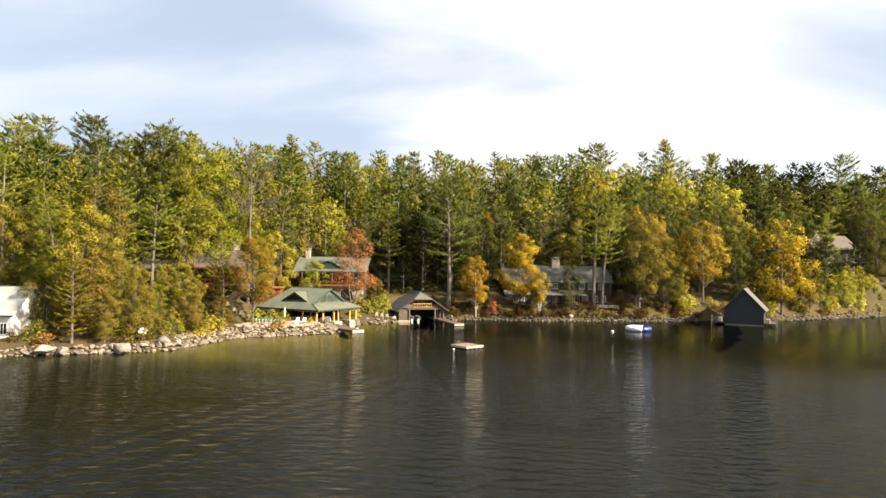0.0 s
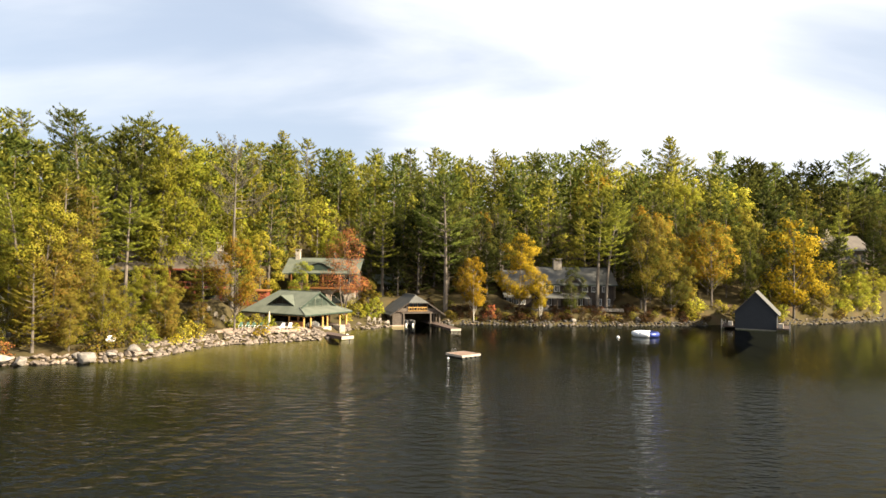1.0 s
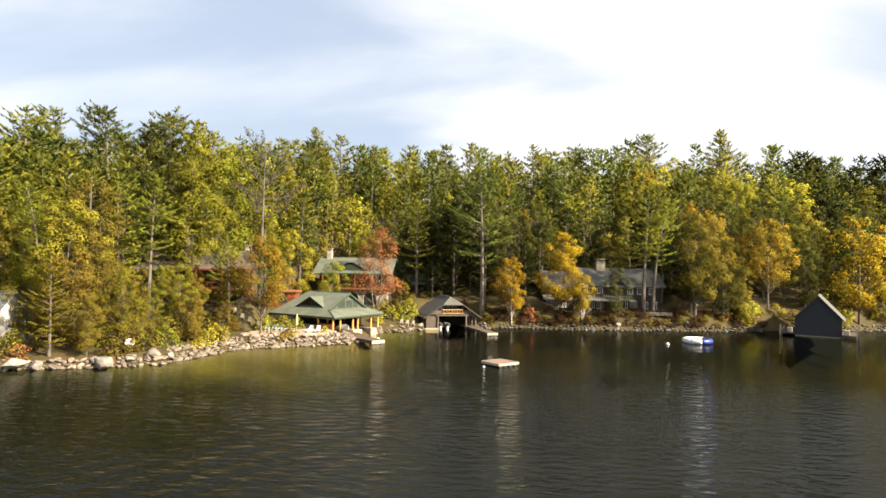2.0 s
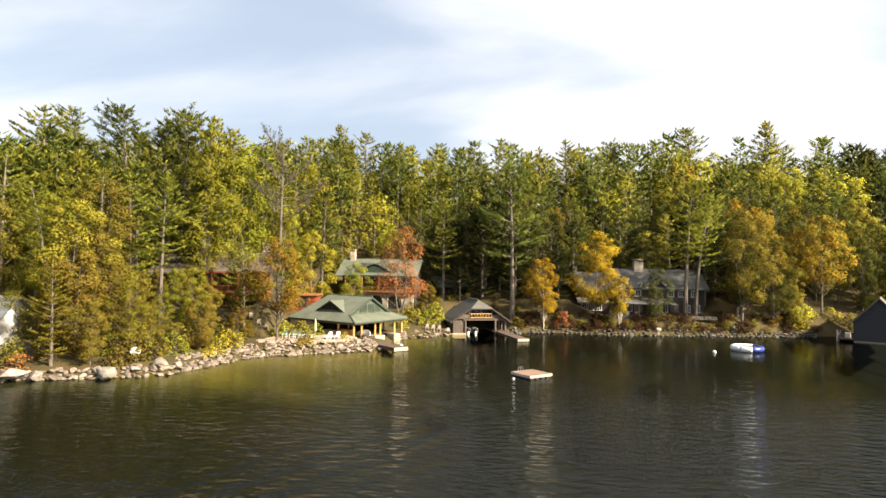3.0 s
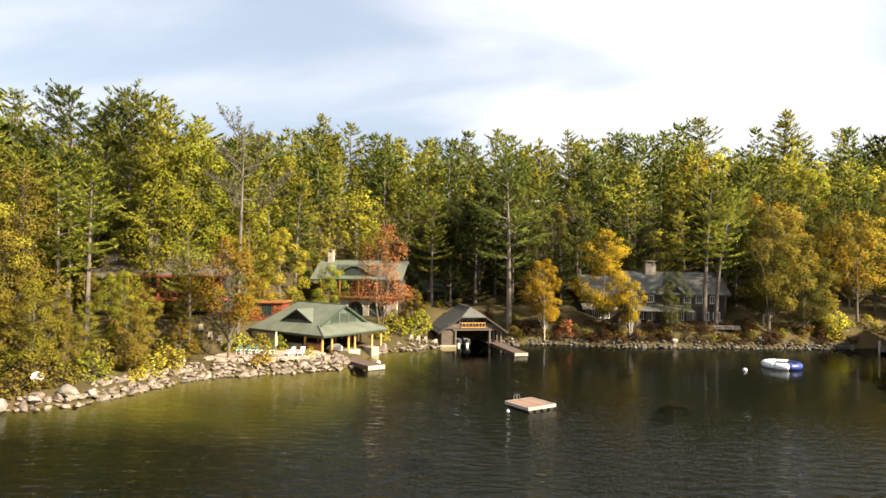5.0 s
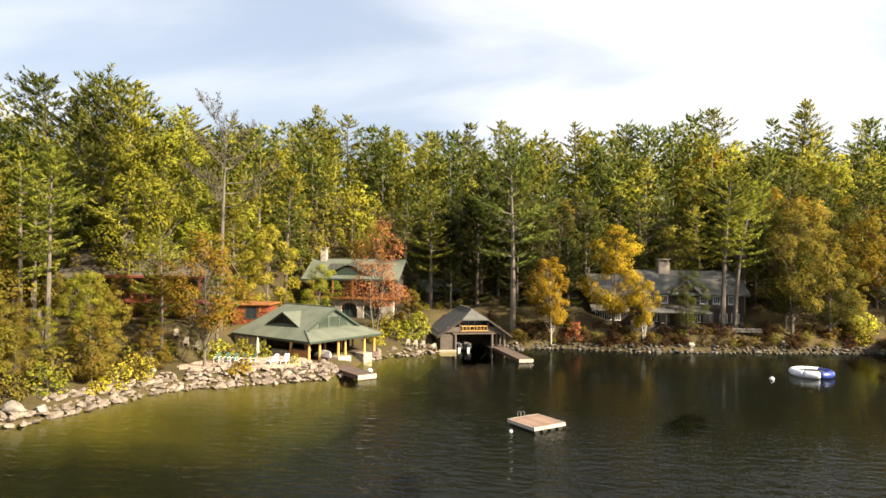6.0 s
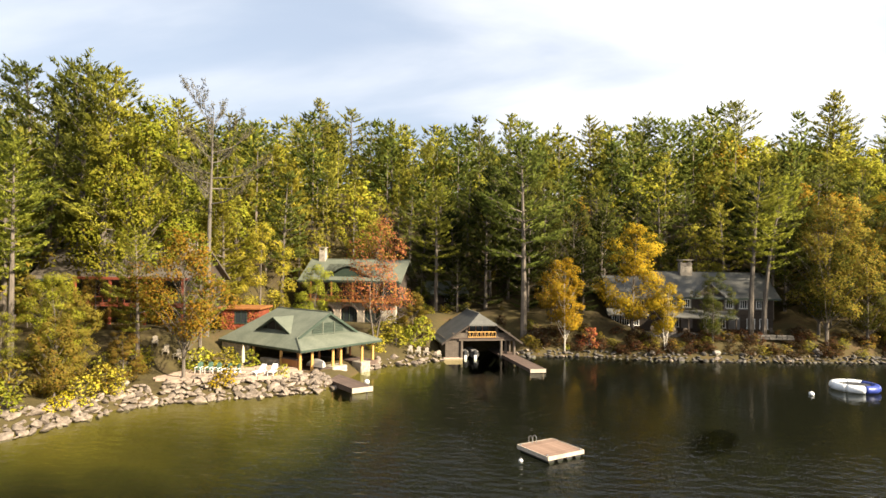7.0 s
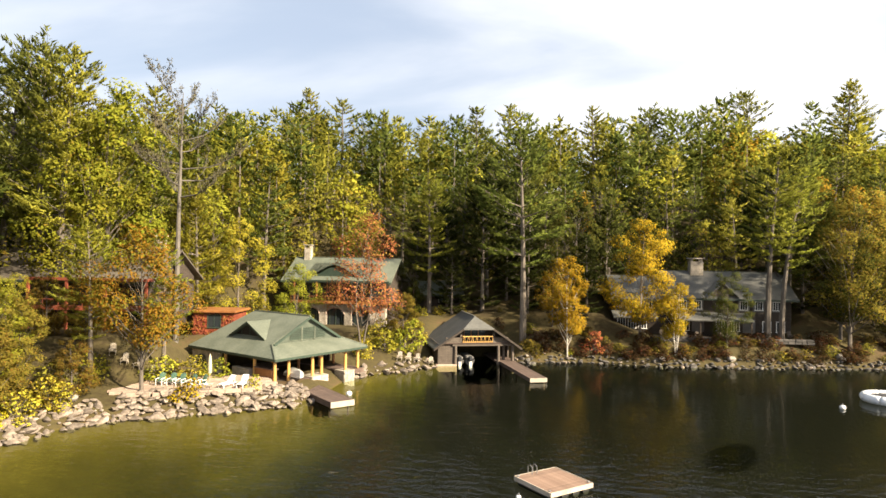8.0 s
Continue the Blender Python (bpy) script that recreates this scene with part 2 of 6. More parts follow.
def glass_material():
    m = bpy.data.materials.new("window_glass")
    m.use_nodes = True
    b = m.node_tree.nodes["Principled BSDF"]
    b.inputs["Base Color"].default_value = (0.02, 0.025, 0.028, 1)
    b.inputs["Roughness"].default_value = 0.06
    b.inputs["Specular IOR Level"].default_value = 0.6
    return m


GLASS = glass_material()


def ground_material():
    """Forest floor of needles and leaf litter on land, sand and pebbles in the shallows; light lost in deep water is
    put into the bed colour.
    """
    m = bpy.data.materials.new("forest_floor_and_lake_bed")
    m.use_nodes = True
    n, l = m.node_tree.nodes, m.node_tree.links
    b = n["Principled BSDF"]
    geo, sep = n.new("ShaderNodeNewGeometry"), n.new("ShaderNodeSeparateXYZ")
    l.new(geo.outputs["Position"], sep.inputs[0])
    big, small = n.new("ShaderNodeTexNoise"), n.new("ShaderNodeTexNoise")
    big.inputs["Scale"].default_value, big.inputs["Detail"].default_value = 0.16, 5
    small.inputs["Scale"].default_value, small.inputs["Detail"].default_value = 2.2, 6
    for t in (big, small):
        l.new(geo.outputs["Position"], t.inputs["Vector"])
    litter = n.new("ShaderNodeValToRGB")
    e = litter.color_ramp.elements
    e[0].position, e[0].color = 0.30, (0.040, 0.030, 0.015, 1)
    e[1].position, e[1].color = 0.74, (0.082, 0.052, 0.028, 1)
    k = litter.color_ramp.elements.new(0.52)
    k.color = (0.060, 0.049, 0.020, 1)
    addn = n.new("ShaderNodeMath")
    addn.operation = 'MULTIPLY_ADD'
    l.new(small.outputs["Fac"], addn.inputs[0])
    addn.inputs[1].default_value = 0.5
    shiftn = n.new("ShaderNodeMath")
    shiftn.operation = 'MULTIPLY_ADD'
    l.new(big.outputs["Fac"], shiftn.inputs[0])
    shiftn.inputs[1].default_value, shiftn.inputs[2].default_value = 0.9, -0.2
    l.new(shiftn.outputs[0], addn.inputs[2])
    l.new(addn.outputs[0], litter.inputs["Fac"])
    # bed colour falls to near black with depth, in place of absorption by the water
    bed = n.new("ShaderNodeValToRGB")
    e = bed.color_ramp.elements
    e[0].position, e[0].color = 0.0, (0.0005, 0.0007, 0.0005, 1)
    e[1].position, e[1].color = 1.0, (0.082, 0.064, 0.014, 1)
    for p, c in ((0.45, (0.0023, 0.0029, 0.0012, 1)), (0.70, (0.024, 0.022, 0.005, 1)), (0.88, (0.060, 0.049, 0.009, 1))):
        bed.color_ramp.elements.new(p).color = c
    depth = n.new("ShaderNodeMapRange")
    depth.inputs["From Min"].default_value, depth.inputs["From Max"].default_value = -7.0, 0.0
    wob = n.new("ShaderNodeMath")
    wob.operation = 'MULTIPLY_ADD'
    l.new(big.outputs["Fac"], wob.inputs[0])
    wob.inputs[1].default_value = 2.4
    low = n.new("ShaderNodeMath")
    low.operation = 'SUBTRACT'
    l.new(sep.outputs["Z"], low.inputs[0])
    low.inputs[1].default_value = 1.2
    bed_dim = n.new("ShaderNodeMapRange")           # the sandy shallows lie along the terrace shore alone; elsewhere the bed colour is dimmed
    bed_dim.inputs["From Min"].default_value, bed_dim.inputs["From Max"].default_value = -18.0, 2.0
    bed_dim.inputs["To Min"].default_value, bed_dim.inputs["To Max"].default_value = 0.0, -4.5
    l.new(sep.outputs["X"], bed_dim.inputs["Value"])
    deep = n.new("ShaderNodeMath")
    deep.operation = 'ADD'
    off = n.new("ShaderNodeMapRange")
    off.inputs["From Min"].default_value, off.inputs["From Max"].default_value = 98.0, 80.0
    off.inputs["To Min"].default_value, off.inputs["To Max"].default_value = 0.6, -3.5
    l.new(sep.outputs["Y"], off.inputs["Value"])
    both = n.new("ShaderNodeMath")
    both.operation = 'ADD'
    l.new(bed_dim.outputs[0], both.inputs[0])
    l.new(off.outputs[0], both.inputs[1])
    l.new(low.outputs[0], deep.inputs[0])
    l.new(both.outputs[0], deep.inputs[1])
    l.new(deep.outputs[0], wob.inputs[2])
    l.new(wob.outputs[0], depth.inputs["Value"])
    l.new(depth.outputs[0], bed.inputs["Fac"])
    wet = n.new("ShaderNodeMapRange")
    wet.inputs["From Min"].default_value, wet.inputs["From Max"].default_value = -0.05, 0.12
    l.new(sep.outputs["Z"], wet.inputs["Value"])
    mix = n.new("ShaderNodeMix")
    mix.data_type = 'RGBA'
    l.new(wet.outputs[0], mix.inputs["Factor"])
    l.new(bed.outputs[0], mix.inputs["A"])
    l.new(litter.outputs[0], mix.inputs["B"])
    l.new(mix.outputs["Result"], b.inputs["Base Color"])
    b.inputs["Roughness"].default_value = 0.95
    b.inputs["Specular IOR Level"].default_value = 0.15
    bp = n.new("ShaderNodeBump")
    bp.inputs["Strength"].default_value, bp.inputs["Distance"].default_value = 0.6, 0.12
    l.new(small.outputs["Fac"], bp.inputs["Height"])
    l.new(bp.outputs[0], b.inputs["Normal"])
    return m


def water_material():
    """Clear lake water with wind ripples: fine chop over a longer swell."""
    m = bpy.data.materials.new("lake_water")
    m.use_nodes = True
    n, l = m.node_tree.nodes, m.node_tree.links
    n.clear()
    out, both = n.new("ShaderNodeOutputMaterial"), n.new("ShaderNodeMixShader")
    body, gloss, edge = n.new("ShaderNodeBsdfTransparent"), n.new("ShaderNodeBsdfGlossy"), n.new("ShaderNodeFresnel")
    body.inputs["Color"].default_value = (0.62, 0.68, 0.46, 1)
    gloss.inputs["Color"].default_value = (0.80, 0.84, 0.88, 1)
    gloss.inputs["Roughness"].default_value = 0.05
    edge.inputs["IOR"].default_value = 1.33
    half = n.new("ShaderNodeMath")
    half.operation = 'MULTIPLY'
    half.inputs[1].default_value = 0.55
    l.new(edge.outputs[0], half.inputs[0])
    l.new(half.outputs[0], both.inputs[0])
    l.new(body.outputs[0], both.inputs[1])
    l.new(gloss.outputs[0], both.inputs[2])
    l.new(both.outputs[0], out.inputs[0])
    geo = n.new("ShaderNodeNewGeometry")
    maps = []
    for rot, sc in ((18, (0.62, 1.25, 1)), (-24, (0.14, 0.42, 1)), (30, (0.020, 0.11, 1))):
        mp = n.new("ShaderNodeMapping")
        mp.inputs["Rotation"].default_value = (0, 0, radians(rot))
        mp.inputs["Scale"].default_value = sc
        l.new(geo.outputs["Position"], mp.inputs[0])
        t = n.new("ShaderNodeTexNoise")
        t.inputs["Scale"].default_value, t.inputs["Detail"].default_value = 1.0, 3.0
        l.new(mp.outputs[0], t.inputs["Vector"])
        maps.append(t)
    # wind roughens the open water more than the lee along the bank
    wind = n.new("ShaderNodeMapRange")
    wind.inputs["From Min"].default_value, wind.inputs["From Max"].default_value = -32.0, 26.0
    wind.inputs["To Min"].default_value, wind.inputs["To Max"].default_value = 0.35, 1.0
    sep = n.new("ShaderNodeSeparateXYZ")
    l.new(geo.outputs["Position"], sep.inputs[0])
    gust = n.new("ShaderNodeMath")
    gust.operation = 'MULTIPLY_ADD'
    l.new(maps[2].outputs["Fac"], gust.inputs[0])
    gust.inputs[1].default_value = 60.0
    off = n.new("ShaderNodeMath")
    off.operation = 'SUBTRACT'
    l.new(sep.outputs["X"], off.inputs[0])
    off.inputs[1].default_value = 30.0
    l.new(off.outputs[0], gust.inputs[2])
    l.new(gust.outputs[0], wind.inputs["Value"])
    a, c = n.new("ShaderNodeBump"), n.new("ShaderNodeBump")
    a.inputs["Distance"].default_value, c.inputs["Distance"].default_value = 0.26, 0.20
    c.inputs["Strength"].default_value = 0.08
    l.new(maps[0].outputs["Fac"], a.inputs["Height"])
    l.new(maps[1].outputs["Fac"], c.inputs["Height"])
    # the fading wake of a boat that went by: long parallel waves in one strip
    def calc(op, p, q, r=None):
        k = n.new("ShaderNodeMath")
        k.operation = op
        for i, v in enumerate((p, q, r)):
            if isinstance(v, (int, float)):
                k.inputs[i].default_value = v
            elif v is not None:
                l.new(v, k.inputs[i])
        return k.outputs[0]
    across = calc('MULTIPLY_ADD', sep.outputs["X"], 0.90, calc('MULTIPLY', sep.outputs["Y"], -0.44))
    across = calc('MULTIPLY_ADD', maps[1].outputs["Fac"], 1.6, across)
    crest = calc('SINE', calc('MULTIPLY', across, 2.1), 0.0)
    strip = n.new("ShaderNodeMapRange")
    strip.interpolation_type = 'SMOOTHSTEP'
    strip.inputs["From Min"].default_value, strip.inputs["From Max"].default_value = 11.0, 1.0
    l.new(calc('ABSOLUTE', calc('ADD', across, 36.0), 0.0), strip.inputs["Value"])
    near = n.new("ShaderNodeMapRange")
    near.inputs["From Min"].default_value, near.inputs["From Max"].default_value = 96.0, 60.0
    l.new(sep.outputs["Y"], near.inputs["Value"])
    calm = n.new("ShaderNodeMapRange")           # the bay lies in the lee of the woods
    calm.inputs["From Min"].default_value, calm.inputs["From Max"].default_value = 62.0, 132.0
    calm.inputs["To Min"].default_value, calm.inputs["To Max"].default_value = 1.6, 0.14
    l.new(calc('MULTIPLY_ADD', calc('MAXIMUM', sep.outputs["X"], 0.0), 0.7, sep.outputs["Y"]), calm.inputs["Value"])
    l.new(calc('MULTIPLY', wind.outputs[0], calm.outputs[0]), a.inputs["Strength"])
    wake = n.new("ShaderNodeBump")
    wake.inputs["Distance"].default_value, wake.inputs["Strength"].default_value = 0.035, 1.0
    l.new(calc('MULTIPLY', crest, calc('MULTIPLY', strip.outputs[0], near.outputs[0])), wake.inputs["Height"])
    l.new(wake.outputs[0], c.inputs["Normal"])
    l.new(c.outputs[0], a.inputs["Normal"])
    l.new(a.outputs[0], gloss.inputs["Normal"])
    l.new(a.outputs[0], edge.inputs["Normal"])
    return m


GROUND, WATER = ground_material(), water_material()


# ---- helpers for building ----
def thing(name, m, label, category, group="", kind=""):
    ob = new(name)
    ob.matrix_world = m
    return tagged(ob, label, category, group, kind)


def mesh_of(name, bm, material):
    me = bpy.data.meshes.new(name)
    bm.to_mesh(me)
    bm.free()
    me.materials.append(material)
    return me


def part(name, bm, material, parent=None, label="", m=None, smooth=False):
    """One bmesh as one mesh object, under a thing or part when parent is given; m: its pose there."""
    me = mesh_of(name, bm, material) if isinstance(bm, bmesh.types.BMesh) else bm
    if smooth:
        me.polygons.foreach_set("use_smooth", [True] * len(me.polygons))
    ob = new(name, me)
    ob.parent = parent
    if m is not None:
        ob.matrix_local = m
    return tagged(ob, label)


def arrays(name, verts, faces, material, smooth=False):
    me = bpy.data.meshes.new(name)
    me.from_pydata([tuple(v) for v in verts], [], faces)
    me.materials.append(material)
    if smooth:
        me.polygons.foreach_set("use_smooth", [True] * len(me.polygons))
    return me


def box(bm, x0, x1, y0, y1, z0, z1, m=None):
    """A box between those limits, its edges slightly broken."""
    c = Matrix.Translation(((x0 + x1) / 2, (y0 + y1) / 2, (z0 + z1) / 2)) @ Matrix.Diagonal((x1 - x0, y1 - y0, z1 - z0, 1))
    return bmesh.ops.create_cube(bm, size=1, matrix=(m @ c) if m is not None else c)["verts"]


def boxed(x0, x1, y0, y1, z0, z1, bevel=0.0, m=None):
    bm = bmesh.new()
    box(bm, x0, x1, y0, y1, z0, z1, m)
    if bevel:
        bmesh.ops.bevel(bm, geom=bm.edges[:], offset=bevel, segments=1, affect='EDGES')
    return bm


def tube(bm, pts, radii, sides=7):
    """A tapered tube along a line of points."""
    rings, pts = [], [Vector(p) for p in pts]
    for i, p in enumerate(pts):
        d = (pts[min(i + 1, len(pts) - 1)] - pts[max(i - 1, 0)]).normalized()
        a = d.cross(Vector((0.31, 0.95, 0.05)) if abs(d.y) < 0.9 else Vector((1, 0, 0))).normalized()
        b = d.cross(a)
        rings.append([bm.verts.new(p + (a * math.cos(k * math.tau / sides) + b * math.sin(k * math.tau / sides)) * radii[i]) for k in range(sides)])
    for r, s in zip(rings, rings[1:]):
        for k in range(sides):
            bm.faces.new((r[k], r[(k + 1) % sides], s[(k + 1) % sides], s[k]))
    bm.faces.new(rings[0][::-1])
    bm.faces.new(rings[-1])
    return bm


def slab(corners, thick):
    """A sheet with thickness below the given corners."""
    bm = bmesh.new()
    top = [bm.verts.new(c) for c in corners]
    low = [bm.verts.new(Vector(c) - Vector((0, 0, thick))) for c in corners]
    bm.faces.new(top)
    bm.faces.new(low[::-1])
    for i in range(len(top)):
        j = (i + 1) % len(top)
        bm.faces.new((top[j], top[i], low[i], low[j]))
    bmesh.ops.recalc_face_normals(bm, faces=bm.faces[:])
    return bm


def prism(outline, y0, y1):
    """An outline in x and z, drawn out along y."""
    bm = bmesh.new()
    a = [bm.verts.new((x, y0, z)) for x, z in outline]
    b = [bm.verts.new((x, y1, z)) for x, z in outline]
    bm.faces.new(a)
    bm.faces.new(b[::-1])
    for i in range(len(a)):
        j = (i + 1) % len(a)
        bm.faces.new((a[j], a[i], b[i], b[j]))
    bmesh.ops.recalc_face_normals(bm, faces=bm.faces[:])
    return bm


# ---- the ground: one sheet from the lake bed up the hill ----
SHORE = [(-900, -420), (-400, -150), (-130, 36), (-80, 70), (-55, 85), (-45, 88.5), (-38, 92.5), (-36, 99), (-35, 105), (-32.5, 109),
         (-28.5, 111), (-24, 114), (-19.5, 117), (-18.3, 121), (-17.9, 131), (-16, 134.5), (-12, 138), (-9.2, 142), (-7.6, 150), (-1.2, 152), (0.9, 147.4),
         (3, 147.5), (10, 149.5), (20, 148.6), (31, 149.5), (43, 151.5), (52, 153.2), (62, 155.5), (84, 161), (99, 167), (127, 183), (260, 250), (900, 520)]

# level ground round the houses: x, y, radius, height
PADS = [(-27, 156, 15, 4.0), (30, 165, 17, 3.0), (-47, 122, 13, 6.0), (-35.5, 133.5, 6, 4.6), (-30, 117, 7, 1.7), (-26.5, 127.5, 10, 1.2),
        (-11, 166, 8, 6.2), (121, 196, 16, 9.0), (-67, 96, 11, 0.9), (-11, 140.5, 4, 1.1)]


def inland(x, y):
    """Signed distance from the water's edge: positive on land."""
    x, y = np.asarray(x, float), np.asarray(y, float)
    best = np.full(x.shape, 1e9)
    for (ax, ay), (bx, by) in zip(SHORE, SHORE[1:]):
        dx, dy = bx - ax, by - ay
        t = np.clip(((x - ax) * dx + (y - ay) * dy) / (dx * dx + dy * dy), 0, 1)
        best = np.minimum(best, np.hypot(x - ax - t * dx, y - ay - t * dy))
    edge = np.interp(x, [p[0] for p in SHORE], [p[1] for p in SHORE])
    return np.where(y > edge, best, -best)


def rise(x, y):
    d = inland(x, y)
    land = 1.15 * (1 - np.exp(-np.maximum(d, 0) / 1.6)) + 0.085 * np.minimum(np.maximum(d, 0), 45)
    left = np.clip((-34 - x) / 10, 0, 1) * np.clip((y - 88) / 12, 0, 1)
    land = land + left * 0.10 * np.clip(d - 2, 0, 18)
    up = np.maximum(y - 140 - 0.12 * x, 0) * np.clip(d / 5, 0, 1)
    land = land + (0.31 * up * up / (up + 10)).clip(0, 19) + (0.35 * (up - 105)).clip(0, 16)
    bumps = 0.35 * np.sin(x * 0.31 + 1.3) * np.cos(y * 0.27) + 0.2 * np.sin(x * 0.83 + y * 0.61)
    land = land + bumps * np.clip(d / 8, 0, 1)
    for px, py, pr, pz in PADS:
        k = np.clip((pr - np.hypot(x - px, y - py)) / (0.45 * pr), 0, 1)
        land = land + (pz - land) * k * k * (3 - 2 * k) * np.clip((d - 0.3) / 2.5, 0, 1)
    steep = 1 + np.clip((x + 14) / 16, 0, 1.6)
    bed = -0.55 - 1.4 * np.clip((x + 16) / 8, 0, 1) * np.clip((-d - 0.4) / 1.5, 0, 1) - steep * (0.20 * np.minimum(-np.minimum(d, 0), 10) + 0.30 * np.clip(-d - 10, 0, 16))
    return np.where(d > 0, land, np.where(d > -0.7, d * 0.77, bed))


def ground_z(x, y):
    return float(rise(np.array([x]), np.array([y]))[0])


def axis(lo, hi, step, far):
    mid = list(np.arange(lo, hi + step / 2, step))
    grow = []
    s, v = step, hi
    while v < far:
        s *= 1.35
        v += s
        grow.append(v)
    s, v, back = step, lo, []
    while v > -far:
        s *= 1.35
        v -= s
        back.append(v)
    return np.array(back[::-1] + mid + grow)


gx, gy = axis(-82, 130, 1.25, 2600), axis(78, 215, 1.25, 2600)
GX, GY = np.meshgrid(gx, gy)
GZ = rise(GX, GY)
nx, ny = len(gx), len(gy)
gfaces = [(j * nx + i, j * nx + i + 1, (j + 1) * nx + i + 1, (j + 1) * nx + i) for j in range(ny - 1) for i in range(nx - 1)]
ground = new("ground", arrays("ground", np.stack([GX.ravel(), GY.ravel(), GZ.ravel()], 1), gfaces, GROUND, True))
tagged(ground, "forest floor of needles and leaf litter sloping to the lake", "ground", kind="structure")
water = new("water", arrays("water", [(-2500, -2500, 0), (2500, -2500, 0), (2500, 2500, 0), (-2500, 2500, 0)], [(0, 1, 2, 3)], WATER))
water.visible_shadow = False
tagged(water, "dark clear lake water with wind ripples", "lake water", kind="structure")


# ---- trees ----
def leaves(centres, normals, sizes, rng, long=1.0, along=None, slim=0.55, swell=None, tone=None):
    """Small pointed clumps of leaves at the centres, facing along the normals; with them the outward direction and the tone of their mass."""
    n = len(centres)
    r = rng.normal(size=(n, 3))
    u = np.cross(normals, r) if along is None else along + 0.45 * r
    u /= np.linalg.norm(u, axis=1)[:, None] + 1e-9
    v = np.cross(normals, u)
    v /= np.linalg.norm(v, axis=1)[:, None] + 1e-9
    s = sizes[:, None]
    a = centres - u * s * long * 0.8 + v * s * slim
    b = centres - u * s * long * 0.8 - v * s * slim
    c = centres + u * s * long * 1.1 + normals * s * 0.12
    verts = np.stack([a, b, c], 1).reshape(-1, 3)
    swell = normals if swell is None else swell / (np.linalg.norm(swell, axis=1)[:, None] + 1e-9)
    tone = rng.random(n) if tone is None else tone
    return verts, np.repeat(swell, 3, 0), np.repeat(tone, 3)


def leafy(name, verts, swell, tone, material):
    me = arrays(name, verts, np.arange(len(verts)).reshape(-1, 3).tolist(), material)
    me.attributes.new("swell", 'FLOAT_VECTOR', 'POINT').data.foreach_set("vector", np.asarray(swell, dtype=np.float32).ravel())
    me.attributes.new("tone", 'FLOAT', 'POINT').data.foreach_set("value", np.asarray(tone, dtype=np.float32).ravel())
    return me


def thinned(verts, swell, tone, share, grow, rng):
    """Fewer and larger leaves of the same crown."""
    pick = rng.random(len(verts) // 3) < share
    q = verts.reshape(-1, 3, 3)[pick]
    mid = q.mean(1, keepdims=True)
    return (mid + (q - mid) * grow).reshape(-1, 3), swell.reshape(-1, 3, 3)[pick].reshape(-1, 3), tone.reshape(-1, 3)[pick].ravel()


